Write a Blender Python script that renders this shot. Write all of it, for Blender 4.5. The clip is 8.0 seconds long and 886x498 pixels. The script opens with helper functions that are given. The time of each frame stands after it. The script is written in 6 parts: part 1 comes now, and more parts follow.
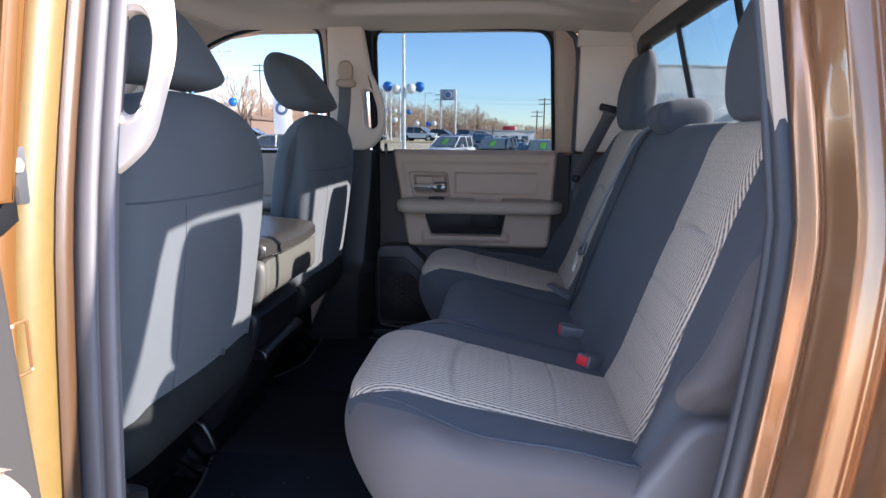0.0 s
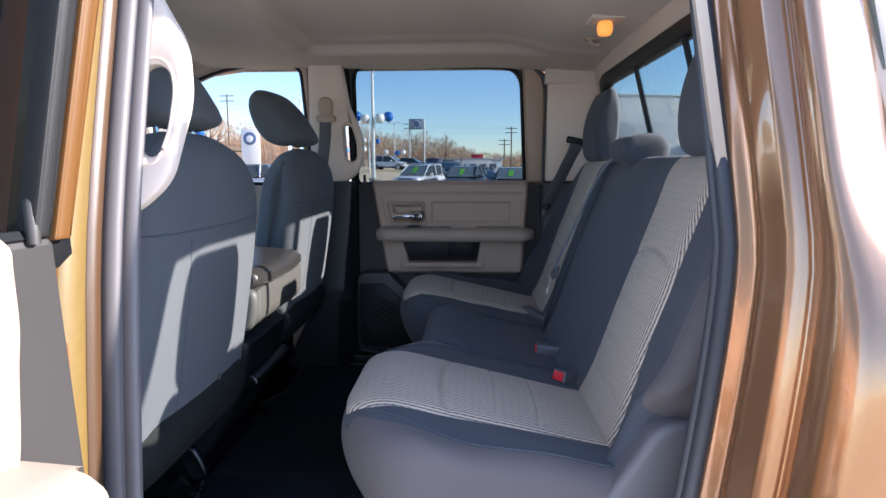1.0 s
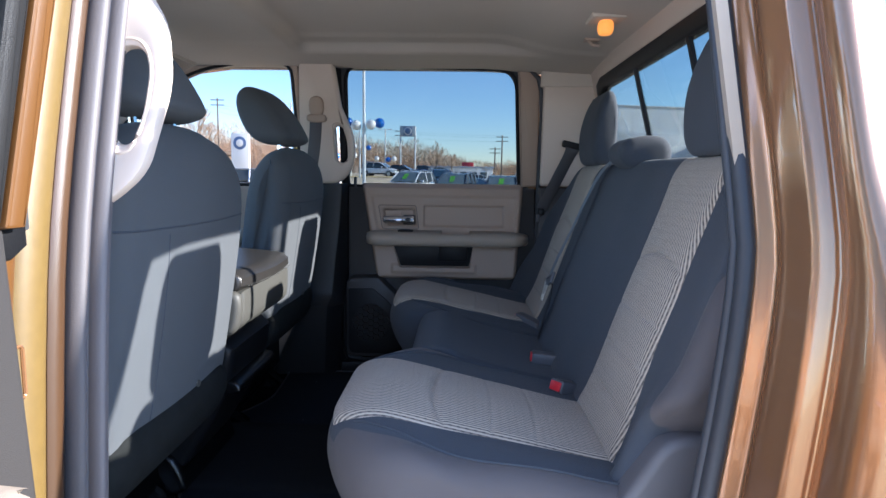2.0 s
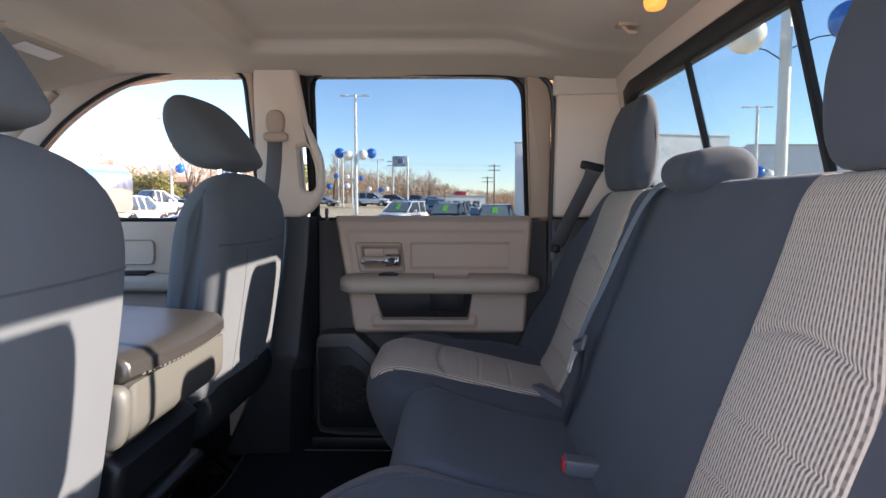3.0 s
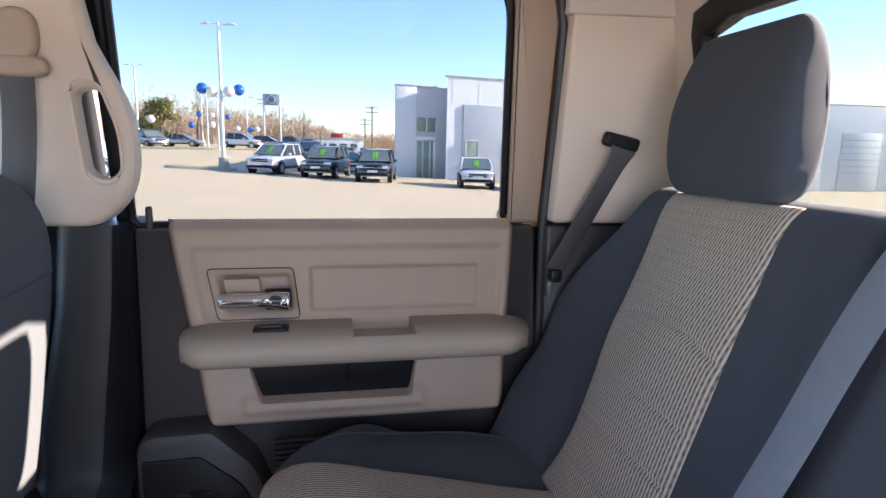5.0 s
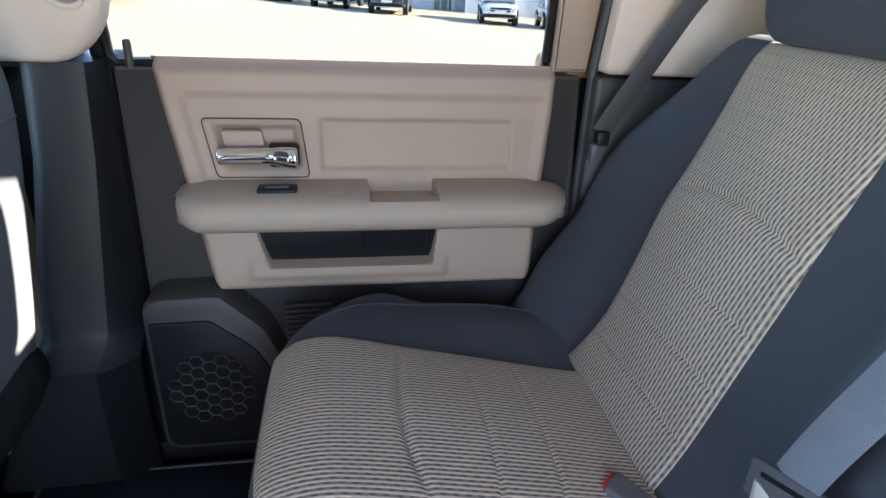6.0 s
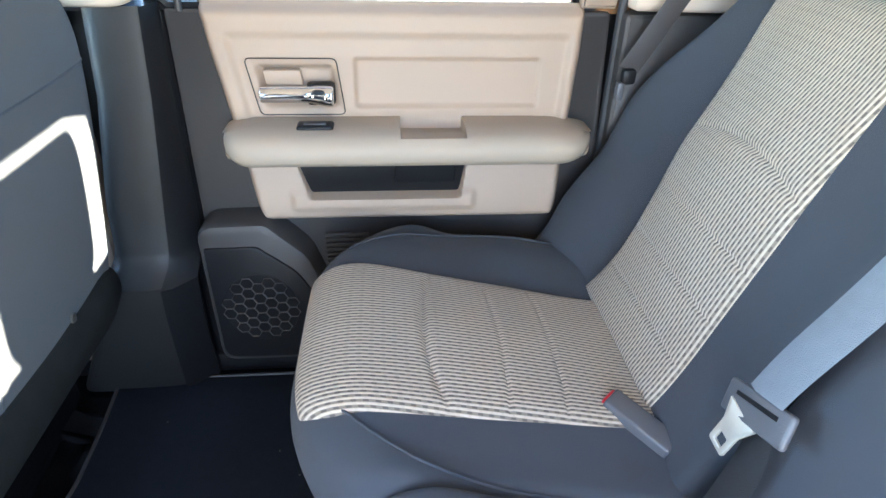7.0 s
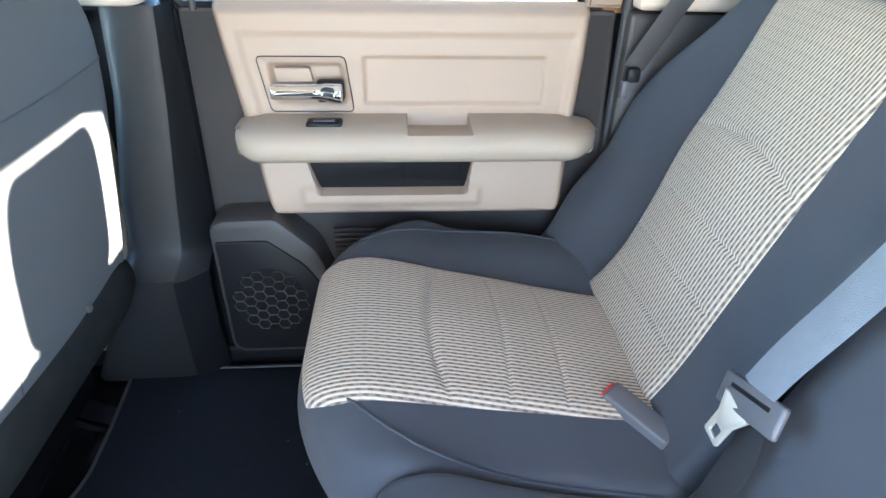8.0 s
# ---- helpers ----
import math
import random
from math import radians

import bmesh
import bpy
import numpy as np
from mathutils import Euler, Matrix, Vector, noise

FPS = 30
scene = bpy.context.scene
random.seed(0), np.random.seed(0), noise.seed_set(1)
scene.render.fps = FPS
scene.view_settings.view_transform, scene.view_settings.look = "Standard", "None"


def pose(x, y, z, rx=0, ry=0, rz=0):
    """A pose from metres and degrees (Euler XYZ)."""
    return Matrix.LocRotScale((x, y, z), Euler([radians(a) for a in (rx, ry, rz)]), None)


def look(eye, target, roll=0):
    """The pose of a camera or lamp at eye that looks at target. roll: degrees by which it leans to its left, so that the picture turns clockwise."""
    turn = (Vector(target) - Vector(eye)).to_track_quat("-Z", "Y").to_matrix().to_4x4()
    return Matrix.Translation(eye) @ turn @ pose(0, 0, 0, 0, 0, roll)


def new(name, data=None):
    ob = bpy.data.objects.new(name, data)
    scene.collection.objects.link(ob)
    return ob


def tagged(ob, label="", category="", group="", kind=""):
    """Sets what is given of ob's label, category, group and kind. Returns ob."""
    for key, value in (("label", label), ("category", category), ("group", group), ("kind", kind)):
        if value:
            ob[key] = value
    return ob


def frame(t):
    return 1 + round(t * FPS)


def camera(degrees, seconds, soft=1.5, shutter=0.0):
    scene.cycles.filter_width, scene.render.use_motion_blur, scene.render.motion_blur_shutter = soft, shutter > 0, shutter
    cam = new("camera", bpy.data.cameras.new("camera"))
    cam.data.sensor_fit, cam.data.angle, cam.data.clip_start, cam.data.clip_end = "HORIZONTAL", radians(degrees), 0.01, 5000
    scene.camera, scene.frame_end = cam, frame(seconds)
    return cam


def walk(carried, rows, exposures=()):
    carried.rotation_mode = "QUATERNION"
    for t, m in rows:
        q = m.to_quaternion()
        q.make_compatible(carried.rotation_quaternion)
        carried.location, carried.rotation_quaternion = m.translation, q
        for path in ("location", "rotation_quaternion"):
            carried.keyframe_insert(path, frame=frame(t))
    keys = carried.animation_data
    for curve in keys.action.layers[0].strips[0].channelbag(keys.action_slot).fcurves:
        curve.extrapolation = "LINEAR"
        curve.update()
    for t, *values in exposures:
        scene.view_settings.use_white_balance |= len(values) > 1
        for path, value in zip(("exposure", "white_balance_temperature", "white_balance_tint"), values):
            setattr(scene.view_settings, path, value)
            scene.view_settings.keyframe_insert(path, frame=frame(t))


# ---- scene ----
cam = camera(74.2, 8.0)
PATH = [
    (0, (0.225, -1.558, 1.586), (0.038, 0.399, 1.22), 0.4),
    (0.5, (0.207, -1.647, 1.602), (0.094, 0.328, 1.307), -0.0),
    (1, (0.203, -1.652, 1.598), (0.115, 0.327, 1.325), -0.1),
    (2.5, (0.188, -1.466, 1.576), (0.144, 0.52, 1.34), 1.0),
    (2.8, (0.2, -1.27, 1.585), (0.142, 0.719, 1.383), 0.3),
    (3, (0.185, -1.148, 1.583), (0.153, 0.846, 1.434), 0.0),
    (3.3, (0.158, -0.914, 1.574), (0.152, 1.079, 1.414), -1.4),
    (3.5, (0.111, -0.765, 1.579), (0.171, 1.225, 1.397), -2.9),
    (3.8, (0.082, -0.67, 1.567), (0.247, 1.313, 1.362), -3.7),
    (4, (0.098, -0.642, 1.552), (0.331, 1.33, 1.308), -2.3),
    (4.2, (0.113, -0.605, 1.576), (0.417, 1.351, 1.287), -1.0),
    (5.3, (0.077, -0.257, 1.696), (0.473, 1.665, 1.31), 1.5),
    (5.5, (0.072, -0.228, 1.697), (0.499, 1.664, 1.206), 2.0),
    (5.8, (0.048, -0.197, 1.671), (0.495, 1.628, 0.986), 3.8),
    (6, (0.086, -0.2, 1.678), (0.412, 1.585, 0.837), 2.9),
    (6.2, (0.078, -0.205, 1.68), (0.376, 1.542, 0.754), 3.1),
    (6.5, (0.097, -0.218, 1.686), (0.306, 1.501, 0.685), 2.2),
    (7, (0.109, -0.261, 1.711), (0.276, 1.434, 0.662), 1.6),
    (7.5, (0.115, -0.277, 1.715), (0.258, 1.416, 0.661), 1.4),
    (8, (0.116, -0.28, 1.717), (0.247, 1.413, 0.661), 1.4),
]
EXPOSURES = [(0.0, 2.18, 5380, 18), (1.2, 1.90, 5330, 16), (2.5, 1.88, 5080, 14), (3.0, 2.42, 5850, 20), (3.5, 2.7, 5850, 32), (4.2, 3.0, 5900, 33), (5.5, 3.0, 5950, 16), (6.0, 3.55, 5750, 14), (6.6, 4.5, 5850, 11), (8.0, 4.75, 5800, 9)]
walk(cam, [(t, look(eye, target, roll)) for t, eye, target, roll in PATH], EXPOSURES)

# ---- daylight ----
SUN = Vector((1.0, -0.030, 0.437)).normalized()
world = bpy.data.worlds.new("sky")
scene.world = world
world.use_nodes = True
wn = world.node_tree.nodes
sky = wn.new("ShaderNodeTexSky")
sky.sky_type = "NISHITA"
sky.sun_disc = False
sky.sun_elevation = math.asin(SUN.z)
sky.sun_rotation = math.atan2(SUN.x, SUN.y)
sky.air_density, sky.dust_density, sky.ozone_density = 1.0, 0.0, 3.0
wn["Background"].inputs["Strength"].default_value = 0.14
world.node_tree.links.new(sky.outputs["Color"], wn["Background"].inputs["Color"])
lamp = bpy.data.lights.new("sun", "SUN")
lamp.energy, lamp.angle, lamp.color = 5.0, radians(0.55), (1.0, 0.87, 0.66)
sun_ob = new("sun", lamp)
sun_ob.matrix_world = look(tuple(SUN * 50), (0, 0, 0))


# the sky's light through the open rear doorway
doorway = bpy.data.lights.new("doorway_skylight", "AREA")
doorway.shape, doorway.size, doorway.size_y, doorway.energy, doorway.color = "RECTANGLE", 0.72, 1.05, 0.80, (0.97, 0.98, 1.0)
doorway_ob = new("doorway_skylight", doorway)
doorway_ob.matrix_world = look((0.13, -0.93, 1.42), (0.13, 0.5, 1.30))


# the sky's light through the windscreen
screen_light = bpy.data.lights.new("windscreen_skylight", "AREA")
screen_light.shape, screen_light.size, screen_light.size_y, screen_light.energy, screen_light.color = "RECTANGLE", 1.30, 0.50, 0.60, (0.72, 0.86, 1.0)
screen_ob = new("windscreen_skylight", screen_light)
screen_ob.matrix_world = look((-1.34, -0.02, 1.73), (0.4, -0.02, 1.25))


# ---- materials ----
def mat(name, base, rough=0.6, metal=0.0, var=0.12, scale=6.0, bump=0.05, bscale=300.0, coat=0.0, spec=0.5, sheen=0.0):
    """A plain surface with a broad stain, a fine grain and fine relief, in metres."""
    m = bpy.data.materials.new(name)
    m.use_nodes = True
    nt = m.node_tree
    b = nt.nodes["Principled BSDF"]
    tc = nt.nodes.new("ShaderNodeTexCoord")
    n1 = nt.nodes.new("ShaderNodeTexNoise")
    n1.inputs["Scale"].default_value, n1.inputs["Detail"].default_value = scale, 5
    n2 = nt.nodes.new("ShaderNodeTexNoise")
    n2.inputs["Scale"].default_value, n2.inputs["Detail"].default_value = bscale, 3
    for n in (n1, n2):
        nt.links.new(tc.outputs["Object"], n.inputs["Vector"])
    mixer = nt.nodes.new("ShaderNodeMix")
    mixer.data_type = "RGBA"
    mixer.inputs[6].default_value = (*[c * (1 - var) for c in base], 1)
    mixer.inputs[7].default_value = (*[min(1, c * (1 + var)) for c in base], 1)
    addn = nt.nodes.new("ShaderNodeMath")
    addn.operation = "MULTIPLY_ADD"
    addn.inputs[1].default_value, addn.inputs[2].default_value = 0.35, 0.0
    nt.links.new(n2.outputs["Fac"], addn.inputs[0])
    sc = nt.nodes.new("ShaderNodeMath")
    sc.operation = "MULTIPLY_ADD"
    sc.inputs[1].default_value = 0.65
    nt.links.new(n1.outputs["Fac"], sc.inputs[0])
    nt.links.new(addn.outputs[0], sc.inputs[2])
    nt.links.new(sc.outputs[0], mixer.inputs[0])
    nt.links.new(mixer.outputs[2], b.inputs["Base Color"])
    bp = nt.nodes.new("ShaderNodeBump")
    bp.inputs["Strength"].default_value, bp.inputs["Distance"].default_value = min(1.0, bump * 4), 0.001
    nt.links.new(n2.outputs["Fac"], bp.inputs["Height"])
    nt.links.new(bp.outputs["Normal"], b.inputs["Normal"])
    b.inputs["Roughness"].default_value, b.inputs["Metallic"].default_value = rough, metal
    b.inputs["Coat Weight"].default_value, b.inputs["Coat Roughness"].default_value = coat, 0.04
    b.inputs["Specular IOR Level"].default_value = spec
    b.inputs["Sheen Weight"].default_value = sheen
    return m


def calc(nt, op, a, b=None, c=None):
    n = nt.nodes.new("ShaderNodeMath")
    n.operation = op
    for k, v in enumerate((a, b, c)):
        if v is None:
            continue
        if isinstance(v, (int, float)):
            n.inputs[k].default_value = v
        else:
            nt.links.new(v, n.inputs[k])
    return n.outputs[0]


def striped_cloth(name):
    """Woven seat cloth: thin pale ribs and grey bands with staggered dark dashes, by the cloth's own u along and v across, in metres."""
    m = mat(name, (0.51, 0.43, 0.335), 0.92, 0, 0.12, 9, 0.1, 500, spec=0.2, sheen=0.15)
    nt = m.node_tree
    b = nt.nodes["Principled BSDF"]
    uv = nt.nodes.new("ShaderNodeUVMap")
    sep = nt.nodes.new("ShaderNodeSeparateXYZ")
    nt.links.new(uv.outputs["UV"], sep.inputs[0])
    u, v = sep.outputs[0], sep.outputs[1]
    row = calc(nt, "DIVIDE", v, 0.0062)
    odd = calc(nt, "MULTIPLY", calc(nt, "FLOOR", row), 3.14159)
    wobble = calc(nt, "SINE", calc(nt, "ADD", calc(nt, "MULTIPLY", u, 2 * math.pi / 0.0150), odd))
    centre = calc(nt, "ABSOLUTE", calc(nt, "SUBTRACT", calc(nt, "FRACT", row), 0.5))

    def stripe(limit, soft):
        n = nt.nodes.new("ShaderNodeMapRange")
        n.interpolation_type = "SMOOTHSTEP"
        nt.links.new(calc(nt, "SUBTRACT", limit, centre), n.inputs["Value"])
        n.inputs["From Min"].default_value, n.inputs["From Max"].default_value = -soft, soft
        return n.outputs[0]

    band = stripe(0.27, 0.10)
    dash = nt.nodes.new("ShaderNodeMapRange")
    dash.interpolation_type = "SMOOTHSTEP"
    nt.links.new(wobble, dash.inputs["Value"])
    dash.inputs["From Min"].default_value, dash.inputs["From Max"].default_value = -0.25, 0.55
    dash.inputs["To Min"].default_value = 0.30
    core = calc(nt, "MULTIPLY", stripe(0.20, 0.10), dash.outputs[0])
    old = b.inputs["Base Color"].links[0].from_socket
    rib = calc(nt, "SINE", calc(nt, "MULTIPLY", u, 2 * math.pi / 0.0150))
    rib = calc(nt, "MULTIPLY", calc(nt, "POWER", calc(nt, "MAXIMUM", rib, 0.0), 2.0), 0.18)
    for mask, colour in ((band, (0.235, 0.198, 0.158, 1)), (rib, (0.24, 0.20, 0.162, 1)), (core, (0.102, 0.088, 0.074, 1))):
        mx = nt.nodes.new("ShaderNodeMix")
        mx.data_type = "RGBA"
        mx.inputs[7].default_value = colour
        nt.links.new(mask, mx.inputs[0])
        nt.links.new(old, mx.inputs[6])
        old = mx.outputs[2]
    nt.links.new(old, b.inputs["Base Color"])
    depth = calc(nt, "MULTIPLY_ADD", band, 0.6, calc(nt, "MULTIPLY", core, 0.4))
    bp = nt.nodes.new("ShaderNodeBump")
    bp.inputs["Strength"].default_value, bp.inputs["Distance"].default_value = 0.6, 0.0015
    nt.links.new(calc(nt, "SUBTRACT", 1.0, depth), bp.inputs["Height"])
    nt.links.new(b.inputs["Normal"].links[0].from_socket, bp.inputs["Normal"])
    nt.links.new(bp.outputs["Normal"], b.inputs["Normal"])
    return m


def boxed_cloth(name):
    """Dark seat cloth that turns into grey vinyl, paled by doorway light put into its colour, past the seam, where the
    mesh's own u turns positive, in metres.
    """
    m = mat(name, (0.052, 0.058, 0.069), 0.95, 0, 0.14, 7, 0.16, 1500, spec=0.2, sheen=0.08)
    nt = m.node_tree
    b = nt.nodes["Principled BSDF"]
    uv = nt.nodes.new("ShaderNodeUVMap")
    sep = nt.nodes.new("ShaderNodeSeparateXYZ")
    nt.links.new(uv.outputs["UV"], sep.inputs[0])
    edge = calc(nt, "MINIMUM", calc(nt, "MAXIMUM", calc(nt, "MULTIPLY_ADD", sep.outputs[0], 500.0, 0.5), 0.0), 1.0)
    mx = nt.nodes.new("ShaderNodeMix")
    mx.data_type = "RGBA"
    mx.inputs[7].default_value = (0.084, 0.075, 0.075, 1)
    nt.links.new(edge, mx.inputs[0])
    nt.links.new(b.inputs["Base Color"].links[0].from_socket, mx.inputs[6])
    nt.links.new(mx.outputs[2], b.inputs["Base Color"])
    nt.links.new(calc(nt, "MULTIPLY_ADD", edge, -0.30, 0.95), b.inputs["Roughness"])
    return m


def glass(name, tint, gloss=0.07):
    m = bpy.data.materials.new(name)
    m.use_nodes = True
    nt = m.node_tree
    nt.nodes.clear()
    out = nt.nodes.new("ShaderNodeOutputMaterial")
    tr = nt.nodes.new("ShaderNodeBsdfTransparent")
    tr.inputs["Color"].default_value = (*tint, 1)
    gl = nt.nodes.new("ShaderNodeBsdfGlossy")
    gl.inputs["Roughness"].default_value = 0.02
    gl.inputs["Color"].default_value = (0.9, 0.95, 1, 1)
    lw = nt.nodes.new("ShaderNodeLayerWeight")
    lw.inputs["Blend"].default_value = 0.5
    sheen_k = calc(nt, "MULTIPLY_ADD", calc(nt, "POWER", lw.outputs["Facing"], 5.0), 0.5, gloss * 0.15)
    mx = nt.nodes.new("ShaderNodeMixShader")
    nt.links.new(sheen_k, mx.inputs[0])
    nt.links.new(tr.outputs[0], mx.inputs[1])
    nt.links.new(gl.outputs[0], mx.inputs[2])
    nt.links.new(mx.outputs[0], out.inputs["Surface"])
    return m


def glow(name, colour, strength):
    m = bpy.data.materials.new(name)
    m.use_nodes = True
    b = m.node_tree.nodes["Principled BSDF"]
    b.inputs["Base Color"].default_value = (*colour, 1)
    b.inputs["Emission Color"].default_value = (*colour, 1)
    b.inputs["Emission Strength"].default_value = strength
    return m


M_BEIGE = mat("beige_plastic", (0.38, 0.282, 0.208), 0.55, 0, 0.05, 5, 0.06, 900)
M_CTRIM = mat("pale_pillar_plastic", (0.575, 0.47, 0.375), 0.55, 0, 0.05, 5, 0.06, 900)
M_ARM = mat("armrest_vinyl", (0.365, 0.30, 0.23), 0.6, 0, 0.05, 6, 0.08, 700)
M_HEAD = mat("headliner_cloth", (0.57, 0.50, 0.41), 0.95, 0, 0.05, 3, 0.1, 1200, spec=0.15)
M_DARK = mat("charcoal_plastic", (0.040, 0.036, 0.034), 0.5, 0, 0.12, 5, 0.08, 800)
M_COVER = mat("slate_pillar_plastic", (0.017, 0.0165, 0.0165), 0.45, 0, 0.2, 14, 0.12, 900, spec=0.35)
M_BLACK = mat("black_plastic", (0.009, 0.009, 0.010), 0.45, 0, 0.2, 8, 0.05, 500, spec=0.25)
M_RUBBER = mat("rubber_seal", (0.03, 0.031, 0.035), 0.5, 0, 0.25, 14, 0.06, 400)
M_GREYSEAL = mat("grey_seal", (0.108, 0.096, 0.095), 0.55, 0, 0.15, 14, 0.06, 400)
M_CLOTH = mat("dark_seat_cloth", (0.052, 0.058, 0.069), 0.95, 0, 0.14, 7, 0.16, 1500, spec=0.2, sheen=0.08)
M_CLOTHB = mat("seat_back_cloth", (0.077, 0.082, 0.087), 0.95, 0, 0.14, 7, 0.16, 1500, spec=0.2, sheen=0.08)
M_VINYL = mat("seat_side_vinyl", (0.09, 0.086, 0.09), 0.5, 0, 0.08, 9, 0.1, 900)
M_INSERT = striped_cloth("striped_seat_cloth")
M_BOXED = boxed_cloth("seat_cloth_with_lit_vinyl_sides")
M_SKIRT = mat("grey_carpet", (0.019, 0.020, 0.019), 1.0, 0, 0.6, 28, 0.3, 1300, spec=0.1)
M_CARPET = mat("black_carpet", (0.010, 0.010, 0.011), 1.0, 0, 0.4, 40, 0.25, 1500, spec=0.1)
M_FLOOR = mat("glossy_black_floor_vinyl", (0.004, 0.004, 0.0045), 0.25, 0, 0.3, 25, 0.12, 500)
M_MAT = mat("black_mat", (0.0125, 0.0145, 0.0190), 1.0, 0, 0.4, 60, 0.25, 1600, spec=0.1)
M_WEB = mat("belt_webbing", (0.165, 0.183, 0.208), 0.7, 0, 0.16, 70, 0.2, 900)
M_WEBD = mat("dark_belt_webbing", (0.085, 0.080, 0.082), 0.75, 0, 0.08, 20, 0.2, 900)
M_WEBK = mat("black_belt_webbing", (0.020, 0.020, 0.022), 0.75, 0, 0.15, 40, 0.2, 900)
M_BUCKLE = mat("buckle_plastic", (0.09, 0.09, 0.098), 0.45, 0, 0.1, 20, 0.05, 500)
M_RED = mat("red_plastic", (0.55, 0.02, 0.03), 0.4, 0, 0.05, 20, 0.02, 500)
M_STEEL = mat("plated_steel", (0.80, 0.76, 0.66), 0.45, 0.8, 0.08, 30, 0.02, 300)
M_CHROME = mat("chrome", (0.82, 0.83, 0.85), 0.06, 1.0, 0.02, 10, 0.0, 100)
M_PAINT = mat("copper_paint", (0.47, 0.24, 0.108), 0.13, 0.6, 0.06, 4, 0.02, 2500, coat=1.0)
# one copper paint in three tones, sunlight and shade put into the colours
M_POST_SUNLIT = mat("sunlit_copper_paint", (0.145, 0.092, 0.024), 0.45, 0.0, 0.22, 90, 0.05, 1800, coat=0.15)
M_POST_SHADED = mat("shaded_copper_paint", (0.062, 0.030, 0.011), 0.4, 0.0, 0.08, 4, 0.04, 2500, coat=0.3)
M_COPPER_MID = mat("midtone_copper_paint", (0.12, 0.052, 0.012), 0.4, 0.0, 0.08, 4, 0.04, 2500, coat=0.3)
M_CONSOLE = mat("console_vinyl", (0.024, 0.022, 0.020), 0.30, 0, 0.1, 9, 0.1, 600)
M_CBACK = mat("console_back_vinyl", (0.060, 0.058, 0.050), 0.55, 0, 0.08, 9, 0.08, 600)
M_PRIV = glass("privacy_glass", (0.460, 0.474, 0.468), 0.02)
M_CLEAR = glass("clear_glass", (0.74, 0.71, 0.69))
M_REARG = glass("rear_glass", (0.46, 0.48, 0.46))
M_LAMP = glow("warm_bulb_lens", (1.0, 0.34, 0.05), 0.26)
M_ASPH = mat("pale_concrete_lot", (0.60, 0.485, 0.32), 0.95, 0, 0.22, 0.22, 0.2, 25)
M_CONC = mat("concrete", (0.42, 0.40, 0.36), 0.9, 0, 0.12, 1.5, 0.1, 40)
M_GRASS = mat("winter_grass", (0.60, 0.46, 0.20), 1.0, 0, 0.3, 0.4, 0.3, 15)
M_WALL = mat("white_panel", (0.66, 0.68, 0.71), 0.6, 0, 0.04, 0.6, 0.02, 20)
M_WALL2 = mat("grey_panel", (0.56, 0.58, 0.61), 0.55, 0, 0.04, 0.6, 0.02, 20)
# the wall panel again, with the recess's shade put into its colour
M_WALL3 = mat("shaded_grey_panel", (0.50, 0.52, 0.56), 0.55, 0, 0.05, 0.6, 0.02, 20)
M_SHOP = mat("dark_shop_glass", (0.10, 0.12, 0.12), 0.08, 0, 0.3, 0.8, 0.0, 10)
M_POLE = mat("galvanised_pole", (0.70, 0.70, 0.68), 0.5, 0.2, 0.08, 2, 0.03, 60)
M_WOODP = mat("weathered_pole_wood", (0.16, 0.12, 0.09), 0.9, 0, 0.2, 2, 0.2, 60)
M_BALLB = mat("blue_balloon", (0.02, 0.13, 0.5), 0.25, 0, 0.05, 3, 0.0, 20, coat=0.4)
M_BALLW = mat("white_balloon", (0.8, 0.79, 0.76), 0.3, 0, 0.04, 3, 0.0, 20, coat=0.3)
M_SIGNG = mat("sign_grey", (0.36, 0.40, 0.45), 0.5, 0, 0.05, 2, 0.0, 20)
M_SIGNB = mat("sign_blue", (0.10, 0.16, 0.30), 0.4, 0, 0.05, 2, 0.0, 20)
M_SIGNR = mat("sign_red", (0.5, 0.04, 0.05), 0.5, 0, 0.05, 2, 0.0, 20)
# pale and greyish: distance haze is put into the twig colour
M_TWIG = mat("bare_twigs", (0.50, 0.375, 0.265), 1.0, 0, 0.3, 0.5, 0.1, 10)
M_BARK = mat("bark", (0.13, 0.10, 0.075), 1.0, 0, 0.3, 2, 0.3, 30)
M_PINE = mat("evergreen_leaves", (0.20, 0.19, 0.06), 0.9, 0, 0.35, 0.8, 0.1, 12)
M_LIME = mat("lime_sticker", (0.16, 0.5, 0.03), 0.6, 0, 0.05, 5, 0.0, 30)
M_TYRE = mat("tyre_rubber", (0.015, 0.015, 0.016), 0.8, 0, 0.2, 10, 0.1, 80)
M_RIM = mat("alloy_rim", (0.45, 0.46, 0.48), 0.3, 0.9, 0.05, 6, 0.0, 60)
M_CARGL = mat("car_window_glass", (0.045, 0.055, 0.06), 0.06, 0, 0.2, 1, 0.0, 10, coat=0.5)
# paler than the side glass: reflected sky is put into the base colour
M_SCREENG = mat("sky_toned_windscreen_glass", (0.17, 0.20, 0.19), 0.10, 0, 0.4, 2.5, 0.0, 10, coat=0.8)
M_LIGHTG = mat("headlight_lens", (0.7, 0.72, 0.75), 0.1, 0.3, 0.1, 6, 0.0, 40, coat=0.8)
M_TAIL = mat("tail_light_red", (0.5, 0.01, 0.01), 0.2, 0, 0.1, 6, 0.0, 40, coat=0.8)


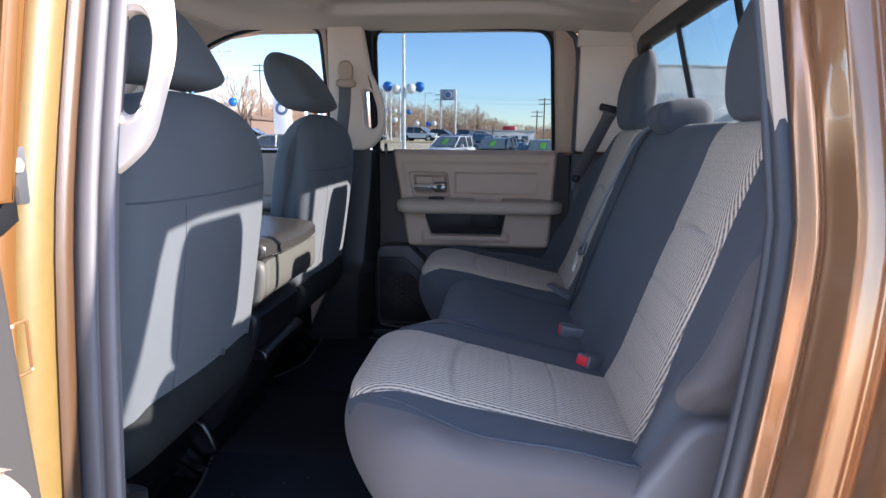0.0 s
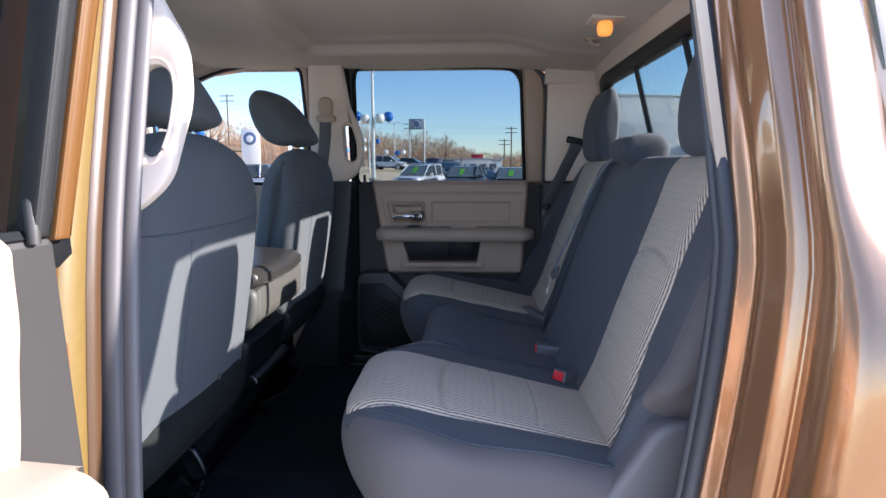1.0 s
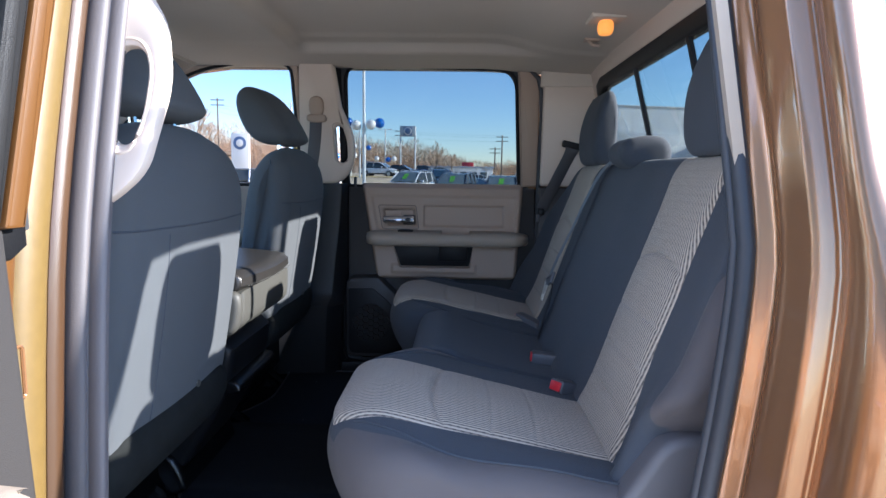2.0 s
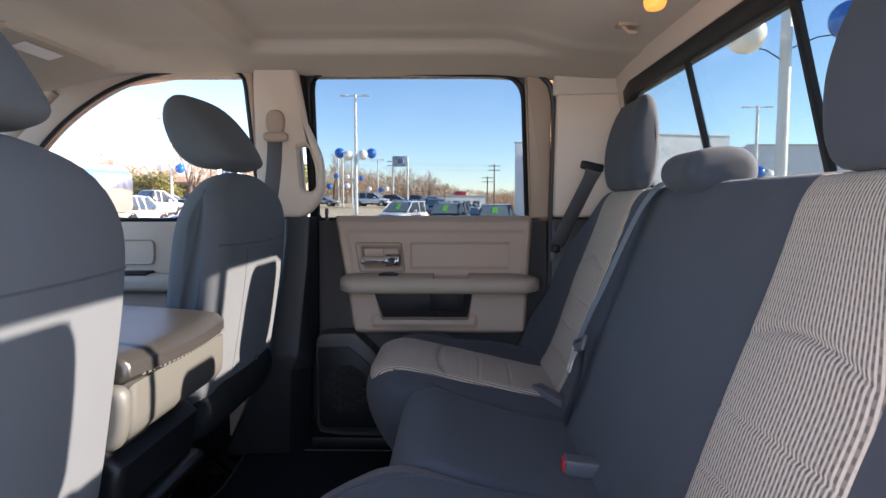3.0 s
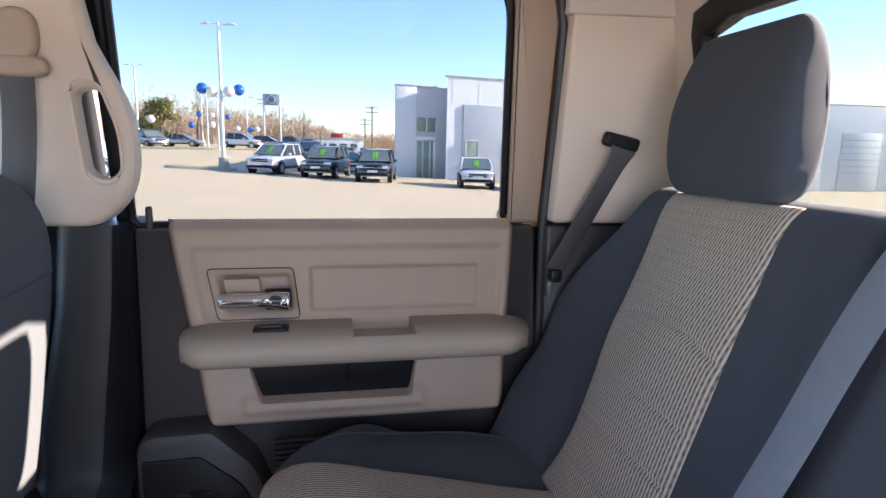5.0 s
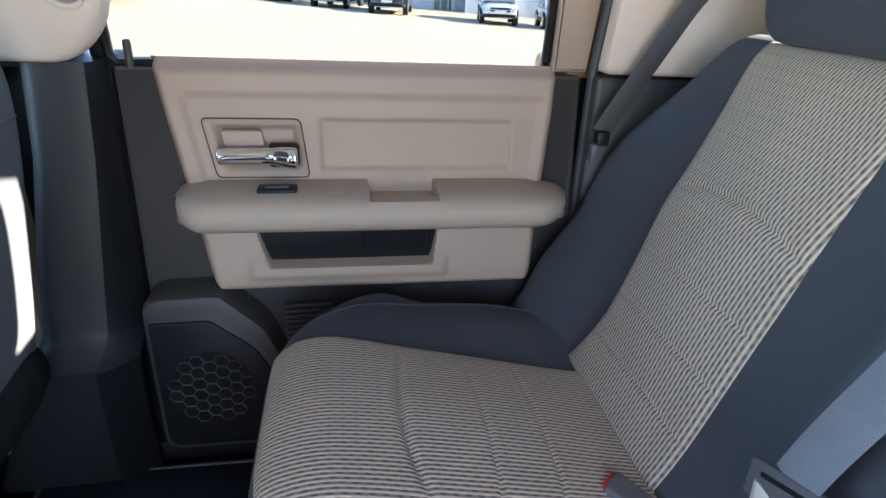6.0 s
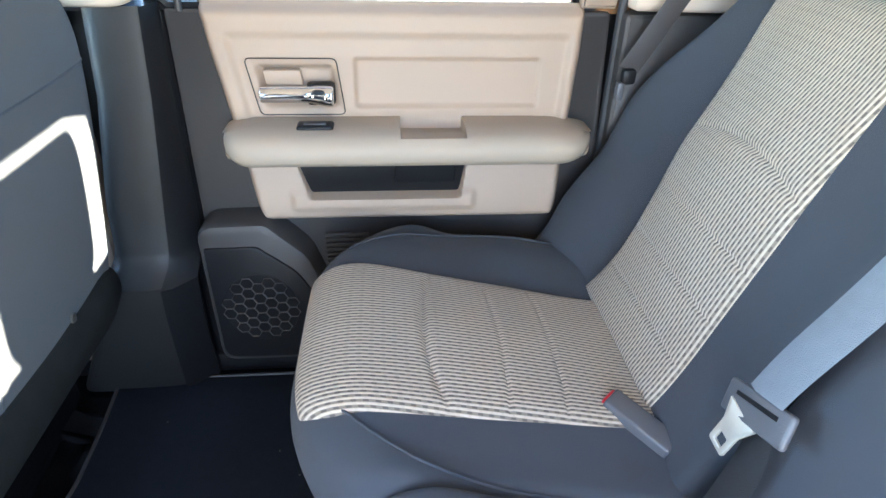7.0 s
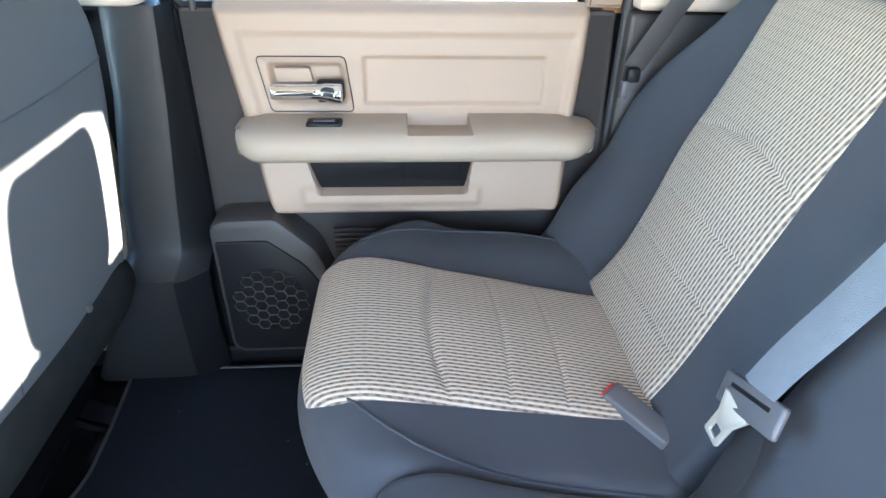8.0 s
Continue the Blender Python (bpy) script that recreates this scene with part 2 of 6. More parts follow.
# ---- mesh helpers ----
def part(name, data, material, parent=None, label="", sharp=40):
    """Links a bmesh or (verts, faces[, uvs]) as one mesh under a thing or a part; its points are in the place's metres."""
    me = bpy.data.meshes.new(name)
    if isinstance(data, bmesh.types.BMesh):
        data.to_mesh(me)
        data.free()
    else:
        me.from_pydata([tuple(v) for v in data[0]], [], data[1])
        if len(data) > 2 and data[2] is not None:
            layer = me.uv_layers.new(name="UVMap")
            for li, loop in enumerate(me.loops):
                layer.data[li].uv = data[2][loop.vertex_index]
        me.validate()
        tidy = bmesh.new()
        tidy.from_mesh(me)
        bmesh.ops.recalc_face_normals(tidy, faces=tidy.faces)
        tidy.to_mesh(me)
        tidy.free()
    for p in me.polygons:
        p.use_smooth = True
    me.set_sharp_from_angle(angle=radians(sharp))
    me.materials.append(material)
    ob = new(name, me)
    if parent is not None:
        ob.parent = parent
        if parent.type == "EMPTY":
            ob.matrix_parent_inverse = Matrix.Translation(-parent.location)
    if label:
        tagged(ob, label)
    return ob


def thing(name, base, label="", category="", group="", kind=""):
    e = new(name)
    e.location = base
    e.empty_display_size = 0.05
    return tagged(e, label, category, group, kind)


def rbox(x0, x1, y0, y1, z0, z1, r=0.008, seg=2, m=None):
    bm = bmesh.new()
    bmesh.ops.create_cube(bm, size=1)
    for v in bm.verts:
        v.co = Vector(((x0 + x1) / 2 + v.co.x * (x1 - x0), (y0 + y1) / 2 + v.co.y * (y1 - y0), (z0 + z1) / 2 + v.co.z * (z1 - z0)))
    if r:
        bmesh.ops.bevel(bm, geom=bm.edges[:], offset=r, segments=seg, profile=0.5, affect="EDGES", clamp_overlap=True)
    if m is not None:
        bm.transform(m)
    return bm


def chaikin(pts, n=2, closed=True):
    pts = [Vector(p) for p in pts]
    for _ in range(n):
        res = [] if closed else [pts[0]]
        for a, b in zip(pts, pts[1:] + (pts[:1] if closed else [])):
            res += [a * 0.75 + b * 0.25, a * 0.25 + b * 0.75]
        if not closed:
            res.append(pts[-1])
        pts = res
    return pts


def resample(pts, n, closed=True):
    pts = list(pts) + ([pts[0]] if closed else [])
    lens = [0.0]
    for a, b in zip(pts, pts[1:]):
        lens.append(lens[-1] + (b - a).length)
    out, k = [], 0
    for i in range(n):
        d = lens[-1] * i / (n if closed else n - 1)
        while k < len(pts) - 2 and lens[k + 1] < d:
            k += 1
        f = (d - lens[k]) / max(1e-9, lens[k + 1] - lens[k])
        out.append(pts[k].lerp(pts[k + 1], min(1, f)))
    return out


def normals2(pts):
    """Outward normals of a closed loop in the plane."""
    area = sum(a.x * b.y - b.x * a.y for a, b in zip(pts, pts[1:] + pts[:1]))
    s = 1 if area > 0 else -1
    res = []
    for i, p in enumerate(pts):
        d = (pts[(i + 1) % len(pts)] - pts[i - 1]).normalized()
        res.append(Vector((d.y, -d.x)) * s)
    return res


def loft(rings, closed=True, caps=True):
    n = len(rings[0])
    verts = [v for r in rings for v in r]
    faces = []
    for i in range(len(rings) - 1):
        for k in range(n if closed else n - 1):
            a, b = i * n + k, i * n + (k + 1) % n
            faces.append((a, b, b + n, a + n))
    if caps and closed:
        faces.append(tuple(range(n - 1, -1, -1)))
        faces.append(tuple(range((len(rings) - 1) * n, len(rings) * n)))
    return verts, faces


def pillow(profile, a0, a1, r, n=72, mid=10, nr=6, warp=None, axis="y", shrink=0.0):
    """A closed side profile (two coordinates) drawn across from a0 to a1, with ends rounded by r. axis y: profile in x, z; axis x: profile in y, z; axis z: profile in x, y."""
    loop = resample(chaikin(profile, 2), n)
    nor = normals2(loop)
    hub = sum(loop, Vector((0, 0))) / len(loop)
    stops = [(a0 + r * (1 - math.cos(t)), r * (1 - math.sin(t))) for t in (math.pi / 2 * k / nr for k in range(nr + 1))]
    stops += [(a0 + r + (a1 - a0 - 2 * r) * k / mid, 0) for k in range(1, mid)]
    stops += [(a1 - r * (1 - math.cos(t)), r * (1 - math.sin(t))) for t in (math.pi / 2 * (1 - k / nr) for k in range(nr + 1))]
    rings = []
    for a, e in stops:
        ring = []
        for p, q in zip(loop, nor):
            w = hub + (p - hub) * (1 - shrink * e / r) if shrink else p - q * e
            c = Vector((w.x, a, w.y)) if axis == "y" else Vector((a, w.x, w.y)) if axis == "x" else Vector((w.x, w.y, a))
            ring.append(Vector(warp(c)) if warp else c)
        rings.append(ring)
    return loft(rings)


def patch(profile, start, end, lo, hi, height, warp=None, n=72, ds=0.006, nv=44, flip=False):
    """A padded panel that lies on a pillow's surface between two points of its profile; lo(s), hi(s): its sides across; height(s, v, w): how far it stands proud."""
    loop = resample(chaikin(profile, 2), 400)
    nor = normals2(loop)
    i0 = min(range(400), key=lambda i: (loop[i] - Vector(start)).length)
    i1 = min(range(400), key=lambda i: (loop[i] - Vector(end)).length)
    if flip:
        idx = [(i0 - k) % 400 for k in range((i0 - i1) % 400 + 1)]
    else:
        idx = [(i0 + k) % 400 for k in range((i1 - i0) % 400 + 1)]
    total = sum((loop[idx[k + 1]] - loop[idx[k]]).length for k in range(len(idx) - 1))
    ns = max(8, int(total / ds))
    verts, uvs, faces = [], [], []
    acc = [0.0]
    for k in range(len(idx) - 1):
        acc.append(acc[-1] + (loop[idx[k + 1]] - loop[idx[k]]).length)
    for i in range(ns + 1):
        s = total * i / ns
        k = max(j for j in range(len(acc)) if acc[j] <= s + 1e-9)
        k2 = min(k + 1, len(idx) - 1)
        f = (s - acc[k]) / max(1e-9, acc[k2] - acc[k]) if k2 > k else 0
        p = loop[idx[k]].lerp(loop[idx[k2]], f)
        q = nor[idx[k]].lerp(nor[idx[k2]], f).normalized()
        w = s / total
        for j in range(nv + 1):
            v = j / nv
            y = lo(w) + (hi(w) - lo(w)) * v
            edge = min(s, total - s, v * abs(hi(w) - lo(w)), (1 - v) * abs(hi(w) - lo(w)))
            h = height(w, v, s) * smooth(0, 0.022, edge) + 0.0034 * smooth(0, 0.013, edge) - 0.002 * (edge < 1e-6)
            c = Vector((p.x + q.x * h, y, p.y + q.y * h))
            verts.append(Vector(warp(c)) if warp else c)
            uvs.append((s, y - (lo(0.5) + hi(0.5)) / 2))
    m = nv + 1
    for i in range(ns):
        for j in range(nv):
            faces.append((i * m + j, i * m + j + 1, (i + 1) * m + j + 1, (i + 1) * m + j))
    return verts, faces, uvs


def tube(path, r, n=8, caps=True, closed=False):
    """A round bar along a path; r may be a list."""
    path = [Vector(p) for p in path]
    rings = []
    up = Vector((0, 0, 1))
    for i, p in enumerate(path):
        if closed:
            d = path[(i + 1) % len(path)] - path[i - 1]
        else:
            d = path[min(i + 1, len(path) - 1)] - path[max(i - 1, 0)]
        d.normalize()
        a = d.cross(up if abs(d.z) < 0.9 else Vector((1, 0, 0))).normalized()
        b = d.cross(a)
        rad = r[i] if isinstance(r, (list, tuple)) else r
        rings.append([p + (a * math.cos(2 * math.pi * k / n) + b * math.sin(2 * math.pi * k / n)) * rad for k in range(n)])
    if closed:
        rings.append(rings[0])
        return loft(rings, True, False)
    return loft(rings, True, caps)


def ribbon(path, side, width, thick):
    """A flat strap along a path; side: its direction across."""
    side = Vector(side).normalized()
    path = [Vector(p) for p in path]
    rings = []
    for i, p in enumerate(path):
        d = (path[min(i + 1, len(path) - 1)] - path[max(i - 1, 0)]).normalized()
        c = (side - d * side.dot(d)).normalized()
        q = d.cross(c)
        rings.append([p + c * (width / 2) * a + q * (thick / 2) * b for a, b in ((-1, -0.5), (-0.9, 1), (0.9, 1), (1, -0.5), (0.9, -1), (-0.9, -1))])
    return loft(rings)


def join(*pieces):
    verts, faces = [], []
    for v, f, *_ in pieces:
        o = len(verts)
        verts += list(v)
        faces += [tuple(i + o for i in q) for q in f]
    return verts, faces


def smooth(a, b, x):
    t = min(1, max(0, (x - a) / (b - a)))
    return t * t * (3 - 2 * t)


def slab(outline, to_place, thick, bevel=0.006, seg=2):
    """A flat outline (u, v) made into a plate with rounded edges; to_place(u, v, depth) gives the place."""
    pts = [Vector(p) for p in outline]
    nor = normals2(pts)
    levels = []
    for k in range(seg + 1):
        t = math.pi / 2 * k / seg
        levels.append((bevel * (1 - math.cos(t)), bevel * (1 - math.sin(t))))
    rings = [[to_place(p.x - q.x * e, p.y - q.y * e, d) for p, q in zip(pts, nor)] for d, e in levels]
    rings.append([to_place(p.x, p.y, thick) for p in pts])
    return loft([[Vector(c) for c in r] for r in rings])


def ringslab(inner, outer, to_place, thick, bevel=0.005):
    """A plate with a hole; inner and outer outlines have as many points and run the same way round."""
    a, b = [Vector(p) for p in inner], [Vector(p) for p in outer]
    na, nb = normals2(a), normals2(b)
    t = math.sqrt(0.5)
    k = bevel * (1 - t)
    section = [(a, na, 0, thick), (a, na, 0, bevel), (a, na, k, k), (a, na, bevel, 0), (b, nb, -bevel, 0), (b, nb, -k, k), (b, nb, 0, bevel), (b, nb, 0, thick)]
    rings = [[Vector(to_place(p.x + q.x * e, p.y + q.y * e, d)) for p, q in zip(pts, nn)] for pts, nn, e, d in section]
    rings.append(rings[0])
    return loft(rings, True, False)


def round_poly(corners, r, n=6):
    """A polygon with rounded corners; r one radius or one each."""
    pts = [Vector(c) for c in corners]
    out = []
    for i, p in enumerate(pts):
        rr = r[i] if isinstance(r, (list, tuple)) else r
        a, b = (pts[i - 1] - p), (pts[(i + 1) % len(pts)] - p)
        rr = min(rr, a.length * 0.49, b.length * 0.49)
        p0, p1 = p + a.normalized() * rr, p + b.normalized() * rr
        for k in range(n + 1):
            t = k / n
            out.append(p0 * (1 - t) ** 2 + p * 2 * t * (1 - t) + p1 * t * t)
    return out


def polar(poly, c, n):
    """The outline's points along n rays from c."""
    pts, res = [Vector(p) for p in poly], []
    for k in range(n):
        d = Vector((math.cos(2 * math.pi * k / n), math.sin(2 * math.pi * k / n)))
        best = 0.0
        for a, b in zip(pts, pts[1:] + pts[:1]):
            e = b - a
            den = d.x * e.y - d.y * e.x
            if abs(den) < 1e-12:
                continue
            w = a - Vector(c)
            t = (w.x * e.y - w.y * e.x) / den
            u = (w.x * d.y - w.y * d.x) / den
            if -1e-6 <= u <= 1 + 1e-6 and t > best:
                best = t
        res.append(Vector(c) + d * best)
    return res


# ---- the cab: shell ----
YC = -0.02
SC = -0.06


def side_out(z):
    """Half the width of the glass line at a height."""
    return 0.82 - 0.25 * max(0.0, z - 1.54)


def moved(data, tf):
    """Pieces of a door put where that door stands."""
    if tf is None:
        return data
    if isinstance(data, bmesh.types.BMesh):
        for v in data.verts:
            v.co = tf(v.co)
        bmesh.ops.recalc_face_normals(data, faces=data.faces)
        return data
    return ([tf(Vector(v)) for v in data[0]], *data[1:])


def mirrored(c):
    return Vector((c[0], 2 * YC - c[1], c[2]))


ceiling = thing("ceiling", (0, YC, 1.95), "beige cloth headliner with a raised middle panel", "headliner", kind="structure")


def head_z(x, y):
    d = abs(y - YC)
    z = 1.998 - 0.016 * smooth(0.42, 0.74, d) ** 1.3 - 0.03 * smooth(0.25, 0.72, x) - 0.05 * smooth(-0.75, -1.15, x)
    mid = smooth(-0.372, -0.345, x) * smooth(0.505, 0.470, abs(y - YC)) * smooth(0.52, 0.30, x)
    return z + 0.028 * mid + 0.006 * smooth(0.40, 0.36, d)


hv, hf = [], []
nx, ny = 110, 90
for i in range(nx + 1):
    for j in range(ny + 1):
        x = -1.12 + 1.82 * i / nx
        d = -0.765 + 1.53 * j / ny
        hv.append((x, YC + d, head_z(x, YC + d)))
for i in range(nx):
    for j in range(ny):
        a = i * (ny + 1) + j
        hf.append((a, a + 1, a + ny + 2, a + ny + 1))
lo = len(hv)
hv += [(x, y, z + 0.02) for x, y, z in hv]
hf += [tuple(reversed([k + lo for k in f])) for f in hf[:nx * ny]]
part("headliner", (hv, hf), M_HEAD, ceiling, sharp=60)

roof = thing("roof", (0, YC, 2.0), "copper-brown painted cab roof", "roof", kind="structure")


def roof_strip(x0, x1):
    rings = []
    for i in range(13):
        x = x0 + (x1 - x0) * i / 12
        ring = []
        for j in range(25):
            d = -0.80 + 1.60 * j / 24
            z = 2.110 - 0.085 * abs(d / 0.80) ** 3.5 - 0.10 * smooth(-0.7, -1.25, x) - 0.06 * smooth(0.45, 0.80, x)
            ring.append(Vector((x, YC + d, z)))
        ring += [p + Vector((0, 0, -0.035)) for p in reversed(ring)]
        rings.append(ring)
    return loft(rings)


part("roof_skin", roof_strip(-1.2, 0.78), M_PAINT, roof)

floor = thing("floor", (-0.3, YC, 0.70), "black vinyl cab floor", "floor", kind="structure")
part("floor_pan", rbox(-1.5, 0.80, YC - 0.95, YC + 0.92, 0.66, 0.752, 0.01), M_FLOOR, floor)
part("sill_trim", rbox(-1.2, 0.62, YC + 0.80, YC + 0.93, 0.74, 0.80, 0.012), M_BLACK, floor, "glossy black door sill")
part("sill_trim", rbox(-1.2, 0.62, YC - 0.95, YC - 0.80, 0.74, 0.785, 0.012), M_BLACK, floor, "glossy black door sill")
part("tunnel_hump", pillow([(-0.22, 0.74), (-0.18, 0.80), (0.18, 0.80), (0.22, 0.74)], -1.4, 0.5, 0.02, axis="x", warp=lambda c: (c[0], c[1] + YC + 0.03, c[2])), M_CARPET, floor)

mat_ob = thing("floor_mat", (-0.2, YC + 0.05, 0.752), "black carpet floor mat with scattered specks", "floor mat")
mat_outline = round_poly([(-0.465, -0.62), (-0.468, -0.36), (-0.515, -0.18), (-0.575, -0.08), (-0.580, 0.24), (-0.520, 0.34), (-0.478, 0.44), (-0.485, 0.60), (-0.500, 0.745), (0.14, 0.745), (0.14, -0.62)], [0.03, 0.06, 0.06, 0.05, 0.05, 0.05, 0.05, 0.1, 0.02, 0.02, 0.02])
part("mat_pad", slab(mat_outline, lambda u, v, d: (u, v, 0.768 - d), 0.0155, 0.005), M_MAT, mat_ob)
loop3 = [(p.x, p.y, 0.7665) for p in mat_outline]
part("edge_binding", tube(loop3, 0.0045, 6, closed=True), M_DARK, mat_ob)
rnd = random.Random(4)
for k in range(16):
    x, y = rnd.uniform(-0.46, 0.0), rnd.uniform(-0.5, 0.7)
    part("speck", rbox(x, x + 0.003, y, y + 0.003, 0.768, 0.770, 0.0007, 1), M_CBACK, mat_ob)


# rear wall and window
def rear_x(z):
    return 0.69 + (1.88 - z) * 0.27


back_wall = thing("wall_rear", (0.78, YC, 0.75), "dark cab back wall behind the rear bench", "wall", kind="structure")
part("lower_panel", rbox(0.775, 0.80, YC - 0.90, YC + 0.90, 0.74, 1.585, 0.006), M_DARK, back_wall)
part("outer_skin", rbox(0.805, 0.82, YC - 0.93, YC + 0.93, 0.60, 1.57, 0.006), M_PAINT, back_wall)
win_rear = thing("window_rear", (0.75, YC, 1.58), "sliding rear window with black frame and posts", "window", kind="structure")


def rw(y, z, d):
    return (rear_x(z) + d, y, z)


inner = round_poly([(-0.802, 1.60), (0.600, 1.60), (0.578, 1.890), (-0.727, 1.890)], [0.03, 0.05, 0.05, 0.03])
middle = round_poly([(-0.850, 1.575), (0.622, 1.575), (0.598, 1.928), (-0.762, 1.928)], [0.04, 0.06, 0.06, 0.04])
outer = round_poly([(-0.866, 1.555), (0.745, 1.555), (0.70, 1.985), (-0.80, 1.985)], 0.03)
part("window_frame", ringslab(polar(inner, (-0.06, 1.74), 120), polar(middle, (-0.06, 1.74), 120), lambda u, v, d: rw(u, v, d - 0.005), 0.03, 0.005), M_BLACK, win_rear)
part("frame_trim", ringslab(polar(middle, (-0.06, 1.74), 120), polar(outer, (-0.06, 1.74), 120), lambda u, v, d: rw(u, v, d - 0.002), 0.03, 0.004), M_CTRIM, win_rear, "beige trim round the rear window")
part("header_bar", pillow([(-0.004, 0.024), (-0.014, 0.040), (-0.012, 0.075), (0.03, 0.075), (0.02, 0.02)], -0.79, 0.645, 0.01, n=24, warp=lambda c: (0.684 + c[0], c[1], 1.912 + c[2])), M_HEAD, win_rear)
for yp in (0.150, -0.245):
    part("post", slab(round_poly([(yp - 0.005, 1.59), (yp + 0.013, 1.59), (yp + 0.006, 1.915), (yp - 0.012, 1.915)], 0.002), lambda u, v, d: rw(u, v, d - 0.002), 0.009, 0.002), M_BLACK, win_rear)
for a, b in ((-0.84, -0.245), (-0.245, 0.150), (0.150, 0.62)):
    g = part("pane", slab([(a, 1.59), (b, 1.59), (b, 1.915), (a, 1.915)], lambda u, v, d: rw(u, v, d + 0.008), 0.005, 0.0005, 1), M_REARG, win_rear)
    g.visible_shadow = False


# pillar trims, both sides
def pillar_trim(s, name, label):
    """Upper trim of the middle pillar with its open grab handle, belt loop and dark lower cover."""
    e = thing(name, (-0.34, YC + s * 0.8, 0.76), label, "pillar trim", kind="structure")

    def at(u, v, d):
        if s < 0:
            return (u, YC - (0.852 - 0.25 * (v - 1.55) - d), v)
        return (u, YC + (0.735 - 0.20 * (v - 1.55) + 0.012 * smooth(-0.29, -0.24, u) + d), v)

    out = round_poly([(-0.437, 1.545), (-0.415, 2.0), (-0.272, 2.0), (-0.277, 1.87), (-0.25, 1.80), (-0.224, 1.74), (-0.219, 1.66), (-0.236, 1.595), (-0.285, 1.545)], [0.01, 0.02, 0.02, 0.03, 0.05, 0.05, 0.06, 0.05, 0.03])
    hole = round_poly([(-0.296, 1.762), (-0.262, 1.766), (-0.245, 1.70), (-0.246, 1.645), (-0.265, 1.622), (-0.293, 1.635)], 0.02)
    c = (-0.264, 1.692)
    if s < 0:
        out = round_poly([(-0.36, 1.535), (-0.36, 2.04), (-0.310, 2.04), (-0.269, 1.893), (-0.225, 1.818), (-0.196, 1.774), (-0.185, 1.693), (-0.197, 1.635), (-0.208, 1.580), (-0.242, 1.547), (-0.268, 1.530)], [0.01, 0.01, 0.01, 0.04, 0.04, 0.03, 0.05, 0.04, 0.03, 0.02, 0.005])
        hole = round_poly([(-0.255, 1.741), (-0.222, 1.742), (-0.209, 1.709), (-0.213, 1.651), (-0.228, 1.613), (-0.253, 1.615), (-0.260, 1.651)], [0.02, 0.02, 0.03, 0.04, 0.02, 0.02, 0.03])
        c = (-0.234, 1.680)
    part("grab_handle_trim", ringslab(polar(hole, c, 96), polar(out, c, 96), at, 0.030 if s > 0 else 0.018, 0.011 if s > 0 else 0.007), M_CTRIM, e)
    lipo = [Vector(c) + (p - Vector(c)) * 1.16 for p in polar(hole, c, 64)]
    part("handle_lip", tube([at(p.x, p.y, 0.001) for p in lipo], 0.003, 6, closed=True), M_CTRIM, e)
    # belt loop
    lv = at(-0.352, 1.83, 0)
    part("belt_slide", pillow([(-0.026, -0.035), (-0.03, 0.03), (0, 0.045), (0.03, 0.03), (0.026, -0.035)], 0, 0.022, 0.008, n=40, mid=3, warp=lambda p: (lv[0] + p[0], lv[1] - s * (0.004 + p[1]), lv[2] + p[2])), M_BEIGE, e)
    part("guide_loop", pillow([(-0.034, -0.012), (-0.038, 0.012), (-0.024, 0.02), (0.026, 0.02), (0.040, 0.012), (0.038, -0.012)], 0, 0.026, 0.009, n=40, mid=3, warp=lambda p: (lv[0] + p[0], lv[1] - s * (0.004 + p[1]), lv[2] - 0.045 + p[2])), M_BEIGE, e)
    # dark lower cover
    rows = ((1.545, -0.40, -0.297, 0.795), (1.40, -0.395, -0.302, 0.785), (1.2, -0.395, -0.312, 0.775), (1.115, -0.40, -0.318, 0.770), (1.09, -0.405, -0.320, 0.762),
            (1.062, -0.425, -0.324, 0.715), (1.0, -0.45, -0.328, 0.712), (0.88, -0.49, -0.342, 0.725), (0.76, -0.54, -0.365, 0.745))
    rows = [(z, x0 - 0.02, x1 - 0.005, x1 + 0.030, d) for z, x0, x1, d in rows]
    if s > 0:
        rows = ((1.545, -0.375, -0.276, -0.266, 0.795), (1.40, -0.385, -0.286, -0.268, 0.785), (1.2, -0.42, -0.312, -0.273, 0.775), (1.115, -0.425, -0.322, -0.276, 0.770), (1.09, -0.43, -0.326, -0.279, 0.762),
                (1.062, -0.44, -0.335, -0.283, 0.722), (1.0, -0.46, -0.340, -0.288, 0.728), (0.88, -0.52, -0.350, -0.297, 0.750), (0.76, -0.58, -0.362, -0.305, 0.778))
    rings = []
    for z, x0, xc, x1, d in rows:
        ring = [(x0, d + 0.06), (x0 + 0.004, d + 0.025), (x0 + 0.018, d + 0.005), (x0 + 0.035, d), (xc, d + 0.002), (xc + 0.6 * (x1 - xc), d + 0.016), (x1, d + 0.05), (x1 + 0.003, d + 0.09), (x0, d + 0.10)]
        ring = [tuple(p) for p in chaikin(ring, 2)]
        rings.append([Vector((x, YC + s * (y - 0.04 if s > 0 else d + 0.05 + 0.25 * (y - d)), z)) for x, y in ring])
    part("lower_cover", loft(rings), M_COVER, e, "charcoal plastic pillar cover with a step", sharp=38)
    if s > 0:
        strip = [[Vector((xc + k * (x1 - xc), YC + d - 0.04 + o, z)) for k, o in ((0.22, -0.002), (0.6, 0.008), (1.25, 0.045), (1.25, 0.055), (0.6, 0.02), (0.22, 0.004))] for z, x0, xc, x1, d in rows]
        part("door_seal", loft(strip), M_BLACK, e, "glossy black rubber door seal", sharp=40)
    return e


